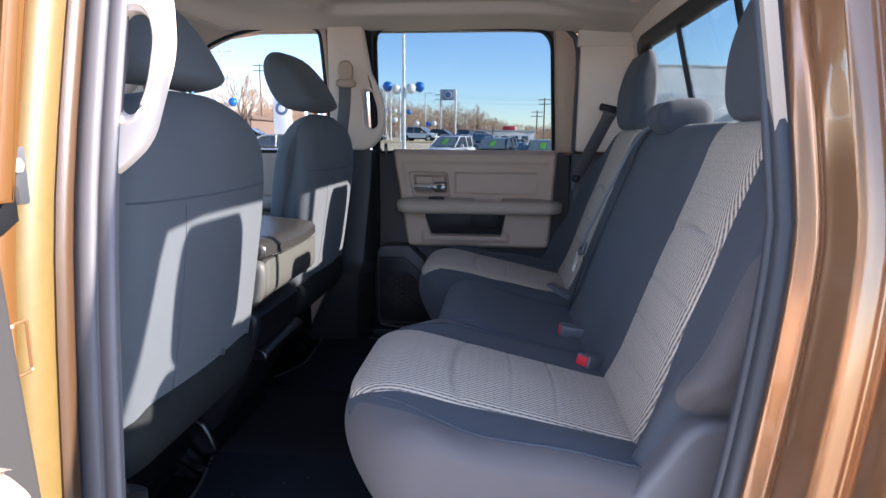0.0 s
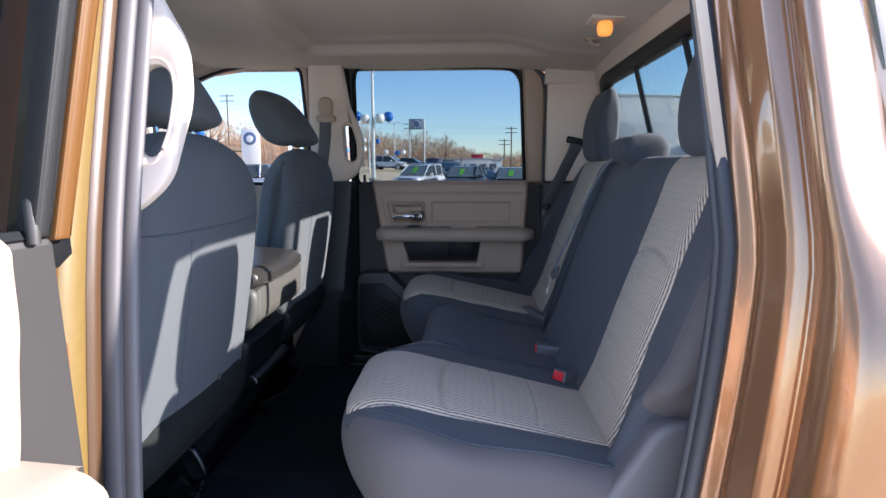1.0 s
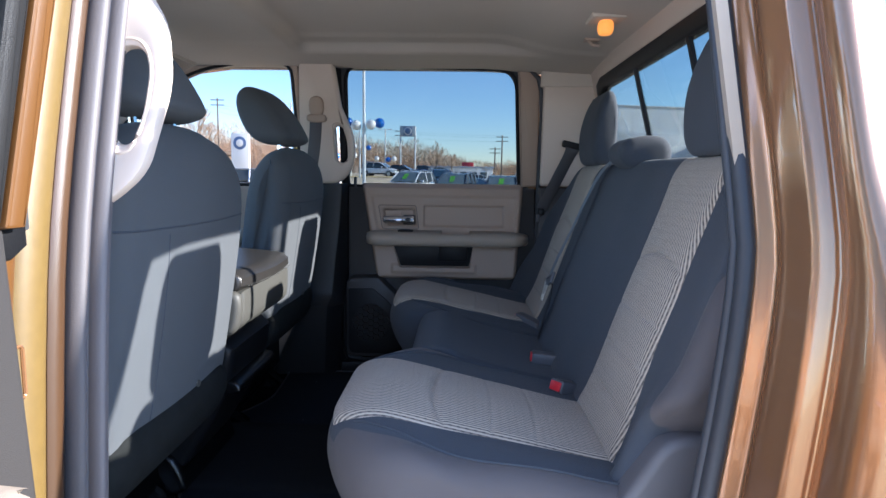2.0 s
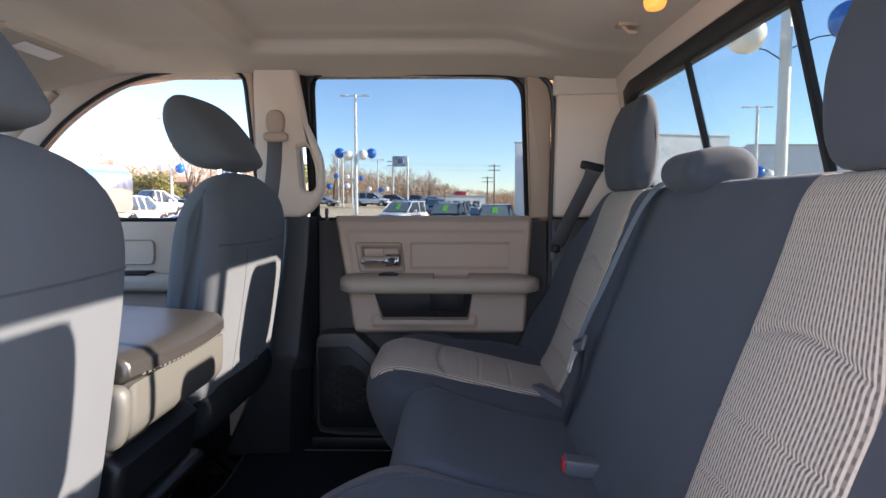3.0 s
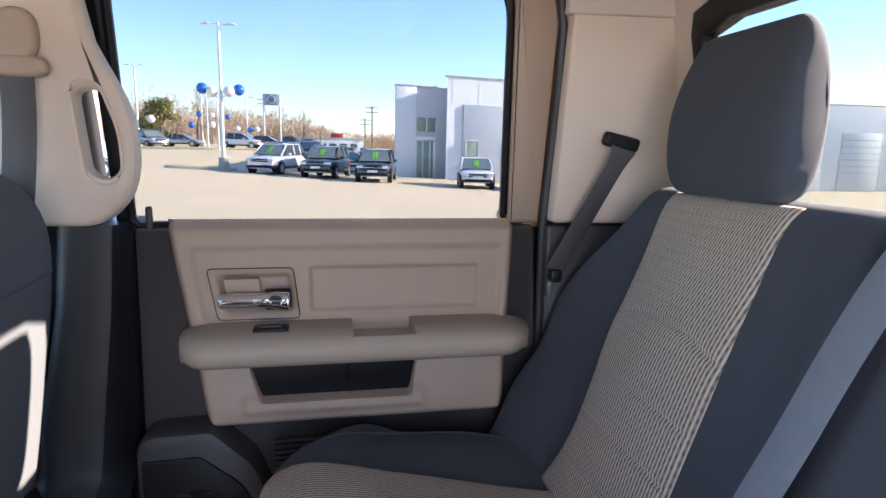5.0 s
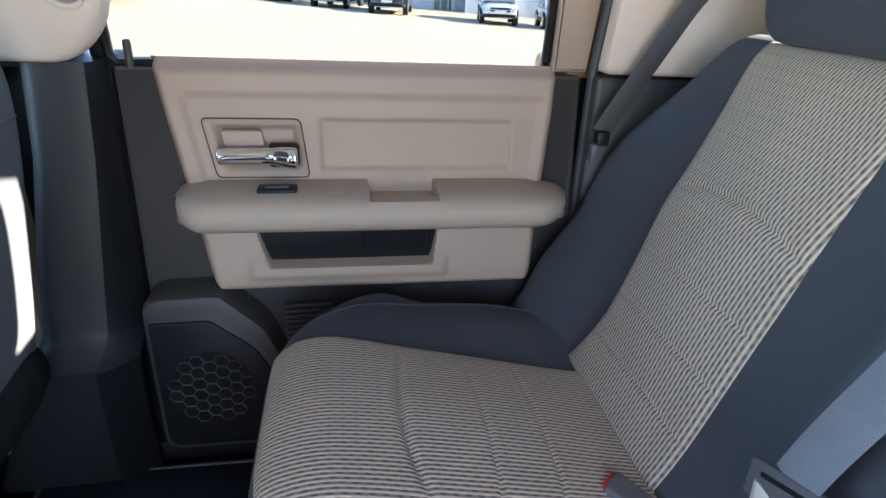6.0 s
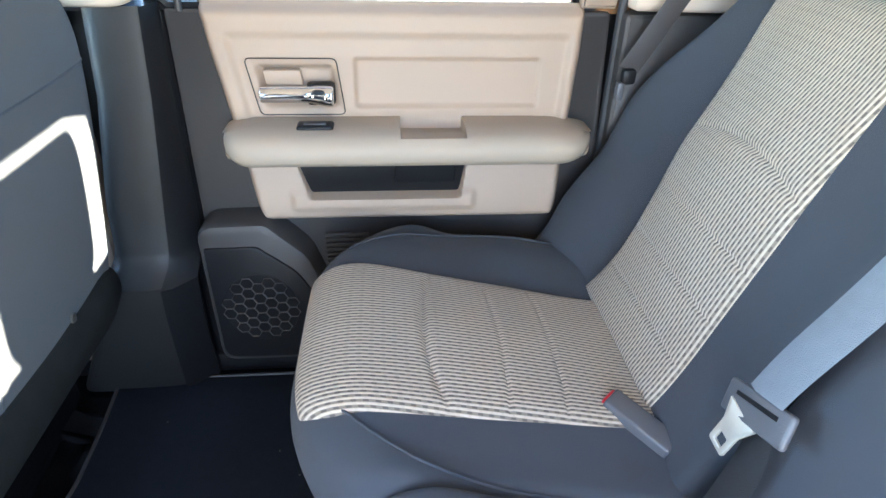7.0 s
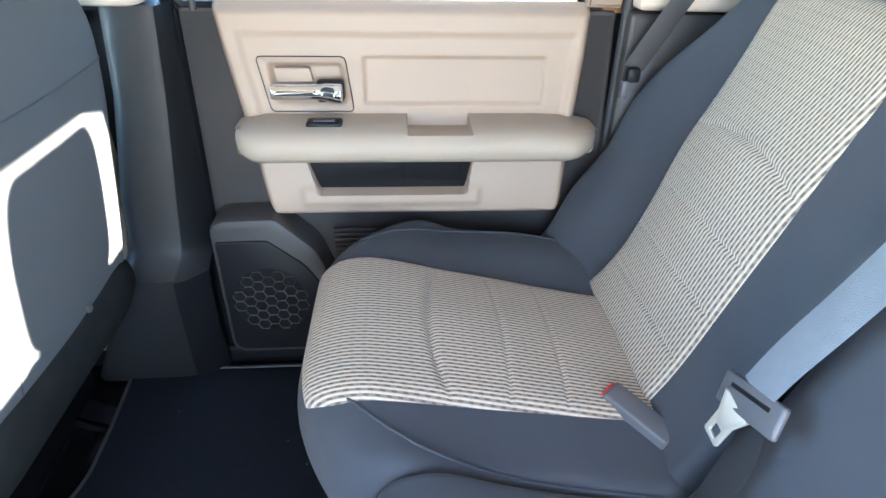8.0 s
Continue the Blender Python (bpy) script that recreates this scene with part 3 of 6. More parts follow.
pillar_trim(1, "pillar_trim_far", "beige pillar trim with open grab handle and belt loop")
pillar_trim(-1, "pillar_trim_near", "sunlit beige pillar trim with open grab handle")


def corner_trim(s, name):
    """Trim between the rear door and the rear window."""
    e = thing(name, (0.6, YC + s * 0.8, 0.76), "beige rear pillar trim over a dark lower panel", "pillar trim", kind="structure")

    back, wide = (0.0, 0.0) if s > 0 else (0.040, 0.085)

    def at(u, v, d):
        return (u, YC + s * (0.752 + wide - 0.20 * (v - 1.55) - 0.02 * smooth(0.60, 0.70, u) + d), v)

    part("upper_trim", slab(round_poly([(0.511 + back, 1.545), (0.500 + back, 1.985), (0.69, 1.985), (0.70, 1.93), (0.775, 1.545)], 0.012), at, 0.05 if s > 0 else 0.012, 0.008 if s > 0 else 0.004), M_CTRIM, e)
    part("headliner_corner", slab(round_poly([(0.49 + back, 1.915), (0.49 + back, 1.99), (0.695, 1.99), (0.705, 1.915)], 0.006), lambda u, v, d: at(u, v, d - 0.006), 0.02, 0.003), M_HEAD, e, "beige cloth headliner corner")
    part("clip_cover", tube([at(p.x, p.y, -0.001) for p in round_poly([(0.535, 1.865), (0.575, 1.865), (0.568, 1.838), (0.545, 1.836)], 0.008)], 0.0012, 5, closed=True), M_ARM, e)
    part("lower_panel", slab(round_poly([(0.505 + back, 0.76), (0.505 + back, 1.54), (0.775, 1.54), (0.775, 0.76)], 0.01), lambda u, v, d: (u, YC + s * (0.765 + 0.7 * wide + d), v), 0.04 if s > 0 else 0.012, 0.008 if s > 0 else 0.004), M_DARK, e)
    part("wheel_trim", pillow([(0.35, 0.80), (0.375, 1.05), (0.425, 1.125), (0.455, 1.172), (0.485, 1.222), (0.55, 1.226), (0.76, 1.226), (0.76, 0.80)], 0.715, 0.80, 0.014, warp=lambda c: (c[0], YC + s * c[1], c[2])), M_VINYL, e, "dark grey plastic trim beside the seat")
    return e


def front_side(s, name, door):
    e = thing(door, (-0.85, YC + s * 0.86, 0.80), "closed front door with beige panel and window", "door", kind="structure")
    win = round_poly([(-0.445, 1.535), (-0.45, 1.992), (-0.62, 2.0), (-0.83, 1.965), (-1.04, 1.85), (-1.35, 1.56), (-1.33, 1.535)], [0.005, 0.04, 0.1, 0.15, 0.2, 0.02, 0.005])
    out = [(-0.425, 1.50), (-0.425, 2.04), (-0.62, 2.04), (-0.90, 2.02), (-1.14, 1.93), (-1.48, 1.56), (-1.48, 1.50)]
    c = (-0.75, 1.70)

    def at(u, v, d):
        return (u, YC + s * (side_out(v) - 0.03 + d), v)

    part("window_frame", ringslab(polar(win, c, 120), polar(out, c, 120), at, 0.05, 0.01), M_BEIGE, e)
    part("window_seal", tube([at(p.x, p.y, 0.006) for p in polar(win, c, 120)], 0.008, 6, closed=True), M_BLACK, e)
    g = part("pane", slab(polar(win, c, 60), lambda u, v, d: at(u, v, 0.03 + d), 0.004, 0.0005, 1), M_CLEAR, e)
    part("door_panel", rbox(-1.40, -0.44, YC + s * 0.83 - 0.045, YC + s * 0.83 + 0.045, 0.80, 1.53, 0.02), M_BEIGE, e)
    y0 = YC + s * 0.78
    part("armrest", rbox(-1.25, -0.50, y0 - 0.05, y0 + 0.02, 1.30, 1.36, 0.02, 3), M_ARM, e)
    part("inset_panel", tube([(p.x, y0 + s * 0.002, p.y) for p in round_poly([(-1.15, 1.39), (-1.15, 1.47), (-0.80, 1.47), (-0.80, 1.39)], 0.02)], 0.004, 6, closed=True), M_ARM, e)
    part("switch_plate", rbox(-1.05, -0.80, y0 - 0.045, y0 + 0.01, 1.355, 1.368, 0.005), M_BLACK, e)
    part("outer_skin", rbox(-1.45, -0.43, YC + s * 0.97 - 0.02, YC + s * 0.97 + 0.02, 0.55, 1.50, 0.015), M_PAINT, e)
    return e


corner_trim(1, "corner_trim_far")
corner_trim(-1, "corner_trim_near")
front_side(1, "front_side_far", "door_front_far")
front_side(-1, "front_side_near", "door_front_near")

# far painted body round the rear door
body_far = thing("body_side_far", (0.1, YC + 1.0, 0.5), "copper-brown painted far body side", "body side", kind="structure")
part("rear_quarter", rbox(0.46, 0.80, YC + 0.90, YC + 0.99, 0.5, 1.56, 0.02), M_PAINT, body_far)
part("middle_post", rbox(-0.52, -0.27, YC + 0.845, YC + 0.96, 0.76, 1.54, 0.01), M_BLACK, body_far)
part("middle_post_top", loft([[Vector((x, YC + side_out(z) + d, z)) for x, d in ((-0.42, -0.02), (min(-0.295, e - 0.01), -0.02), (e, 0.012), (e, 0.04), (-0.42, 0.04))] for z, e in ((1.53, -0.305), (1.79, -0.305), (1.85, -0.262), (2.02, -0.262))]), M_BLACK, body_far)
part("rear_quarter_top", loft([[Vector((x, YC + side_out(z) + d, z)) for x, d in ((0.47, 0.005), (0.74 - 0.15 * (z - 1.54), -0.03), (0.74 - 0.15 * (z - 1.54), 0.02), (0.47, 0.05))] for z in (1.53, 1.7, 1.98)]), M_PAINT, body_far)
part("door_seal", tube([(0.500, 0.77, 0.80), (0.504, 0.765, 1.2), (0.507, 0.775, 1.54), (0.503, 0.715, 1.80), (0.497, 0.692, 1.90), (0.482, 0.681, 1.950), (0.452, 0.675, 1.978), (0.41, 0.672, 1.990), (0.30, 0.671, 1.996), (-0.20, 0.671, 1.999)], 0.0085, 8), M_RUBBER, body_far, "black rubber door seal")
part("jamb_liner", rbox(0.470, 0.540, 0.835, 0.848, 0.80, 1.53, 0.003), M_BLACK, body_far, "black liner in the door gap")
part("jamb_liner", loft([[Vector((x, YC + side_out(z) + d, z)) for x, d in ((0.475, 0.030), (0.530, -0.004), (0.530, 0.004), (0.475, 0.038))] for z in (1.53, 1.7, 1.97)]), M_BLACK, body_far, "black liner in the door gap")
part("roof_rail", loft([[Vector((x, YC + y, z)) for y, z in ((0.70, 2.01), (0.76, 1.995), (0.82, 2.02), (0.80, 2.065), (0.70, 2.06))] for x in (-1.2, -0.4, 0.3, 0.74)]), M_PAINT, body_far)
part("sill", rbox(-1.45, 0.6, YC + 0.90, YC + 0.98, 0.48, 0.79, 0.02), M_PAINT, body_far)

# near body side with the open doorway
body_near = thing("body_side_near", (0.1, YC - 1.0, 0.5), "glossy copper-brown painted body round an open doorway", "body side", kind="structure")


def lean(z):
    d = max(z, 1.0) - 1.50
    return 0.1775 * d + 0.0925 * (math.sqrt(d * d + 0.0144) - 0.12)


ZS = [0.60, 0.80, 0.95, 1.05, 1.15, 1.25, 1.35, 1.45, 1.52, 1.60, 1.70, 1.80, 1.90, 1.98]


def curl(z):
    return -0.020 - 0.191 * max(0.0, 1.5 - z) ** 1.3


def upright(points, zs=None, curved=0.0, shift=0.0):
    """A bar of one plan section that follows the side's lean. points: plan points, or a function of height."""
    rings = []
    for z in zs or ZS:
        pts = points(z) if callable(points) else points
        rings.append([Vector((x + shift + curved * (curl(z) - 0.06 * max(0.0, z - 1.5)), y + lean(z), z)) for x, y in pts])
    return loft(rings)


def round_plan(cx, cy, r, n=12, sx=1.0, sy=1.0):
    return [(cx + sx * r * math.cos(2 * math.pi * k / n), cy + sy * r * math.sin(2 * math.pi * k / n)) for k in range(n)]


def dense(pts, k=2):
    return [tuple(p) for p in chaikin(pts, k)]


part("middle_post", upright(dense([(-0.47, -0.86), (-0.325, -0.865), (-0.320, -0.90), (-0.304, -0.935), (-0.284, -0.945), (-0.279, -0.962), (-0.286, -0.985), (-0.305, -0.995), (-0.31, -1.03), (-0.47, -1.05)], 2), shift=0.010), M_POST_SUNLIT, body_near, "copper door post with sunlit gold put into its colour")
for x, y, r in ((-0.289, -0.895, 0.0145), (-0.269, -0.884, 0.0130)):
    part("door_seal", upright(round_plan(x, y, r, 14, 1.0, 0.65), shift=0.013), M_GREYSEAL, body_near, "grey rubber door seal")
part("seal_base", upright([(-0.32, -0.87), (-0.262, -0.868), (-0.264, -0.888), (-0.305, -0.905)], shift=0.012), M_GREYSEAL, body_near)
# shaded band between post and seals, put in as a darker strip
part("shaded_post_strip", upright(round_plan(-0.298, -0.921, 0.0115, 10, 1.0, 1.2), shift=0.012), M_POST_SHADED, body_near)


def quarter(z):
    k = smooth(1.38, 1.62, z)
    lo = [(0.570, -0.862), (0.567, -0.880), (0.567, -0.889), (0.588, -0.903), (0.585, -0.914), (0.596, -0.948), (0.598, -0.956), (0.614, -0.966), (0.624, -0.964), (0.618, -0.985), (0.626, -1.020), (0.65, -1.045), (0.74, -1.05), (0.80, -1.05), (0.81, -0.86)]
    hi = [(0.570, -0.862), (0.567, -0.880), (0.567, -0.889), (0.588, -0.903), (0.585, -0.914), (0.596, -0.948), (0.598, -0.956), (0.614, -0.966), (0.624, -0.964), (0.618, -0.985), (0.626, -1.008), (0.65, -1.0), (0.705, -0.955), (0.765, -0.90), (0.785, -0.86)]
    pts = [(a[0] * (1 - k) + b[0] * k, a[1] * (1 - k) + b[1] * k) for a, b in zip(lo, hi)]
    return dense(pts, 2)


part("rear_quarter", upright(quarter, [0.6 + 0.04 * k for k in range(35)], 1.0), M_PAINT, body_near)
part("door_seal", upright(round_plan(0.560, -0.882, 0.0105, 12, 1.0, 1.2), [0.6 + 0.05 * k for k in range(28)], 1.0), M_RUBBER, body_near, "black rubber door seal")
part("seal_lip", upright(round_plan(0.552, -0.871, 0.0075), [0.6 + 0.05 * k for k in range(28)], 1.0), M_RUBBER, body_near)
part("trim_edge", loft([[Vector((0.536 - 0.19 * (z - 1.541) + dx, -0.868 + dy, z)) for dx, dy in ((0, 0), (0.013, -0.003), (0.018, 0.012), (0.004, 0.02))] for z in (1.541, 1.65, 1.75, 1.85, 1.95)]), M_ARM, body_near, "beige trim edge beside the seal")
part("roof_rail", loft([[Vector((x, YC - y, z)) for y, z in ((0.70, 2.01), (0.745, 1.996), (0.775, 2.02), (0.77, 2.065), (0.70, 2.06))] for x in (-1.2, -0.4, 0.3, 0.70)]), M_PAINT, body_near)
part("sill", rbox(-1.45, 0.6, YC - 0.99, YC - 0.90, 0.48, 0.77, 0.02), M_PAINT, body_near)

bed = thing("truck_bed", (1.7, YC, 0.5), "copper-brown pickup bed sides behind the cab", "truck bed", kind="structure")
for s in (1, -1):
    part("bed_side", pillow([(0.86, 0.60), (0.86, 1.36), (2.6, 1.36), (2.6, 0.60)], 0.90, 0.985, 0.03, warp=lambda c: (c[0], YC + s * c[1], c[2])), M_PAINT, bed)
part("tailgate", rbox(2.55, 2.62, YC - 0.9, YC + 0.9, 0.62, 1.35, 0.02), M_PAINT, bed)
part("bed_floor", rbox(0.86, 2.56, YC - 0.92, YC + 0.92, 0.75, 0.80, 0.01), M_BLACK, bed)

for x in (-2.15, 1.72):
    for s in (1, -1):
        wheel = thing("truck_wheel", (x, YC + s * 0.82, 0.40), "black tyre on a grey alloy rim under the pickup", "wheel", "pickup wheels")
        part("tyre", tube([(x, YC + s * 0.68, 0.40), (x, YC + s * 0.71, 0.40), (x, YC + s * 0.92, 0.40), (x, YC + s * 0.95, 0.40)], [0.35, 0.40, 0.40, 0.35], 32), M_TYRE, wheel)
        part("rim", tube([(x, YC + s * 0.93, 0.40), (x, YC + s * 0.955, 0.40)], [0.25, 0.23], 24), M_RIM, wheel)

front = thing("dashboard", (-1.5, YC, 0.75), "dark dashboard across the cab front", "dashboard", kind="structure")
part("dash_pad", pillow([(-1.75, 0.75), (-1.78, 1.42), (-1.45, 1.45), (-1.28, 1.36), (-1.34, 1.1), (-1.5, 0.75)], YC - 0.84, YC + 0.84, 0.04), M_DARK, front)
shield = thing("windscreen", (-1.5, YC, 1.45), "clear windscreen", "windscreen", kind="structure")
M_SCREEN = glass("windscreen_glass", (0.90, 0.93, 0.92))
g = part("pane", loft([[Vector((-1.72 + 0.72 * t, YC + w * (0.78 - 0.08 * t), 1.44 + 0.53 * t + d)) for w, d in ((-1, 0), (1, 0), (1, 0.006), (-1, 0.006))] for t in (0, 0.5, 1)]), M_SCREEN, shield)
for s in (1, -1):
    part("front_post", tube([(-1.75, YC + s * 0.83, 1.40), (-1.40, YC + s * 0.79, 1.68), (-1.05, YC + s * 0.72, 1.95)], 0.045, 10), M_BEIGE, shield)
part("hood", rbox(-2.9, -1.74, YC - 0.85, YC + 0.85, 0.9, 1.42, 0.06, 3), M_PAINT, front, "copper-brown bonnet")


# ---- rear doors ----
def rear_door(name, tf, label, open_door=False):
    e = thing(name, tf(Vector((-0.285, 0.80, 0.80))) if tf else (-0.285, 0.80, 0.80), label, "door", kind="structure")

    def add(pname, data, material, lab="", parent=None, sharp=40):
        return part(pname, moved(data, tf), material, parent or e, lab, sharp)

    def glassline(u, v, d):
        return (u, YC + side_out(v) + d, v)

    inner = round_poly([(-0.264, 1.535), (0.432, 1.535), (0.401, 1.982), (-0.250, 1.996)], [0.004, 0.004, 0.075, 0.06])
    outer = round_poly([(-0.292, 1.50), (0.503, 1.50), (0.488, 1.99), (0.42, 2.02), (-0.285, 2.03)], [0.004, 0.004, 0.03, 0.05, 0.03])
    c = (0.09, 1.74)
    pi, po = polar(inner, c, 140), polar(outer, c, 140)
    add("window_frame", ringslab(pi, po, lambda u, v, d: glassline(u, v, 0.005 + d), 0.022, 0.005), M_BLACK)
    add("upper_trim", slab(round_poly([(0.439, 1.54), (0.407, 1.965), (0.402, 1.992), (0.446, 2.003), (0.489, 1.965), (0.502, 1.54)], [0.004, 0.02, 0.004, 0.05, 0.03, 0.004]), lambda u, v, d: glassline(u, v, -0.012 + d), 0.025, 0.006), M_BEIGE, "beige window surround")
    add("window_seal", tube([glassline(p.x, p.y, 0.004) for p in pi], 0.0085, 6, closed=True), M_BLACK)
    g = add("pane", slab(polar(inner, c, 70), lambda u, v, d: glassline(u, v, 0.016 + d), 0.005, 0.0005, 1), M_PRIV, "tinted window glass")
    add("outer_skin", slab(round_poly([(-0.285, 0.62), (-0.285, 1.525), (0.50, 1.525), (0.52, 1.2), (0.42, 0.62)], 0.02), lambda u, v, d: (u, YC + 0.99 - 0.06 * max(0, v - 1.35) - d, v), 0.06, 0.01), M_PAINT)

    # dark base panel
    def base_y(z):
        return 0.795 - 0.035 * smooth(1.53, 1.36, z)

    add("base_panel", slab(round_poly([(-0.260, 0.835), (-0.260, 1.535), (0.497, 1.535), (0.50, 1.2), (0.45, 0.835)], [0.03, 0.01, 0.01, 0.05, 0.05]), lambda u, v, d: (u, base_y(v) + d, v), 0.09, 0.008), M_DARK, "charcoal lower door panel")
    if open_door:
        add("frame_edge", slab(round_poly([(-0.276, 1.53), (-0.270, 2.02), (-0.248, 2.02), (-0.254, 1.53)], 0.003), lambda u, v, d: glassline(u, v, -0.010 + d), 0.055, 0.004), M_COPPER_MID, "copper-orange painted frame edge")
        add("frame_cover", slab(round_poly([(-0.250, 1.535), (-0.244, 2.0), (-0.222, 2.0), (-0.229, 1.535)], 0.003), lambda u, v, d: glassline(u, v, -0.012 + d), 0.02, 0.004), M_COVER, "dark grey window frame cover")
    if not open_door:
        add("edge_seal", tube([(-0.276, 0.80, 1.53), (-0.277, 0.79, 1.3), (-0.279, 0.785, 1.0), (-0.276, 0.785, 0.87), (-0.26, 0.785, 0.822), (-0.2, 0.785, 0.812), (0.0, 0.785, 0.81), (0.4, 0.785, 0.81)], 0.016, 8), M_BLACK)
        add("seal_channel", rbox(-0.305, -0.262, 0.792, 0.800, 0.80, 1.53, 0.002), M_BLACK)

    # beige panel with its recesses
    def left(z):
        return -0.202 + 0.064 * (1.54 - z) / 0.363

    def right(z):
        return 0.448 - 0.024 * (1.54 - z) / 0.363

    def dent(x, z, x0, x1, z0, z1, w):
        return smooth(x0 - w, x0 + w, x) * smooth(x1 + w, x1 - w, x) * smooth(z0 - w, z0 + w, z) * smooth(z1 + w, z1 - w, z)

    ZB = 1.166

    def relief(x, z):
        y = 0.772 - 0.013 * smooth(1.54, 1.45, z) - 0.006 * smooth(1.45, 1.36, z) - 0.024 * smooth(1.34, 1.18, z)
        field = smooth(left(z) + 0.026, left(z) + 0.042, x) * smooth(right(z) - 0.016, right(z) - 0.030, x) * smooth(1.506, 1.488, z)
        y += 0.008 * field * smooth(1.335, 1.36, z)
        y += 0.022 * smooth(1.524, 1.548, z) ** 1.5
        y += 0.007 * dent(x, z, 0.050, 0.371, 1.378, 1.459, 0.004)
        lean_x = 0.18 * (1.4605 - z)
        y += 0.0025 * dent(x, z, -0.132 + lean_x, 0.016 + 0.6 * lean_x, 1.370, 1.457, 0.003)
        y += 0.016 * dent(x, z, -0.118 + lean_x, 0.008 + 0.5 * lean_x, 1.381, 1.445, 0.007)
        y += 0.045 * dent(x, z, -0.064 + 0.30 * (1.29 - z), 0.246 - 0.15 * (1.29 - z), 1.217, 1.33, 0.004)
        y -= 0.006 * dent(x, z, -0.075, 0.262, 1.192, 1.226, 0.008)
        edge = min(x - left(z), right(z) - x, z - ZB)
        return y + 0.016 * (1 - min(1, max(0, edge) / 0.014)) ** 2

    nu, nvv = 190, 116
    pv, pf = [], []
    for i in range(nvv + 1):
        z = ZB + (1.548 - ZB) * i / nvv
        r = 0.035
        inset = r - math.sqrt(max(0, r * r - max(0, ZB + r - z) ** 2))
        for j in range(nu + 1):
            x = left(z) + inset + (right(z) - left(z) - 2 * inset) * j / nu
            pv.append((x, relief(x, z), z))
    for i in range(nvv):
        for j in range(nu):
            a = i * (nu + 1) + j
            pf.append((a, a + 1, a + nu + 2, a + nu + 1))
    rim = [j for j in range(nu + 1)] + [i * (nu + 1) + nu for i in range(1, nvv + 1)] + [nvv * (nu + 1) + j for j in range(nu - 1, -1, -1)] + [i * (nu + 1) for i in range(nvv - 1, 0, -1)]
    o = len(pv)
    pv += [(pv[k][0], 0.80, pv[k][2]) for k in rim]
    for k in range(len(rim)):
        k2 = (k + 1) % len(rim)
        pf.append((rim[k], rim[k2], o + k2, o + k))
    add("trim_panel", (pv, pf), M_BEIGE, "beige moulded door panel with recesses", sharp=50)
    add("bezel_line", tube([(p.x, relief(p.x, p.y) - 0.001, p.y) for p in round_poly([(-0.117, 1.365), (-0.135, 1.4605), (0.018, 1.4605), (0.030, 1.365)], 0.010, 8)], 0.0011, 5, closed=True), M_CONSOLE)
    # map pocket
    add("pocket_liner", slab(round_poly([(-0.055, 1.208), (-0.075, 1.31), (0.255, 1.31), (0.240, 1.208)], [0.02, 0.01, 0.01, 0.02]), lambda u, v, d: (u, 0.752 + d, v), 0.01, 0.004), M_BLACK, "dark map pocket liner")
    add("pocket_lid", rbox(0.115, 0.228, 0.744, 0.756, 1.238, 1.33, 0.004), M_BLACK)
    # armrest
    rings = []
    xs = [-0.178 + 0.055 * (1 - math.cos(math.pi / 2 * k / 10)) for k in range(11)] + [-0.10, -0.06, 0.0, 0.06, 0.11, 0.121, 0.1245, 0.1262, 0.18, 0.2348, 0.2365, 0.240, 0.30, 0.36] + [0.395 + 0.073 * math.sin(math.pi / 2 * k / 10) for k in range(11)]
    for x in xs:
        k0 = min(1.0, (x + 0.179) / 0.056, (0.469 - x) / 0.074)
        k = math.sqrt(max(0.0, 1 - (1 - k0) ** 2))
        top = 1.361 - 0.004 * smooth(0.36, 0.46, x)
        cut = 0.020 if 0.1255 < x < 0.2355 else 0.0
        front_y = 0.742 - 0.090 * k
        mid_z = 1.336
        ring = [(0.765, 1.312), (0.72, 1.308), (0.69, 1.305), (front_y + 0.012, 1.307), (front_y + 0.003, 1.317), (front_y, 1.331), (front_y + 0.003, 1.344), (front_y + 0.014, top - 0.007), (front_y + 0.026, top - 0.003 - cut * 0.3), (0.705, top - cut * 0.5), (0.712, top - cut), (0.735, top - cut), (0.765, top - cut)]
        rings.append([Vector((x, max(y, front_y) if y < 0.74 else y, mid_z + (z - mid_z) * (0.35 + 0.65 * k))) for y, z in ring])
    add("armrest", loft(rings), M_ARM, "padded taupe vinyl armrest", sharp=48)
    sw = add("window_switch", rbox(-0.050, 0.012, 0.694, 0.726, 1.356, 1.3665, 0.005, 3), M_BLACK)
    add("switch_rocker", rbox(-0.038, 0.000, 0.702, 0.718, 1.364, 1.369, 0.003), M_DARK, "", sw)
    # handle
    h = add("door_handle", pillow([(-0.001, -0.0135), (-0.005, 0.0), (0.002, 0.0135), (0.014, 0.0135), (0.014, -0.0135)], -0.113, 0.013, 0.004, n=32, axis="x", warp=lambda p: (p[0], 0.742 + p[1] - 0.012 * smooth(-0.03, 0.008, p[0]), 1.404 + p[2] * (1 + 0.25 * smooth(-0.04, 0.0, p[0])))), M_CHROME, "chrome door pull")
    add("handle_pivot", rbox(-0.034, 0.014, 0.748, 0.772, 1.384, 1.422, 0.006), M_BLACK, "", h)
    add("handle_cup", slab(round_poly([(-0.102, 1.416), (-0.106, 1.441), (-0.044, 1.441), (-0.040, 1.416)], 0.004), lambda u, v, d: (u, 0.764 + d, v), 0.012, 0.002), M_BEIGE, "", h)
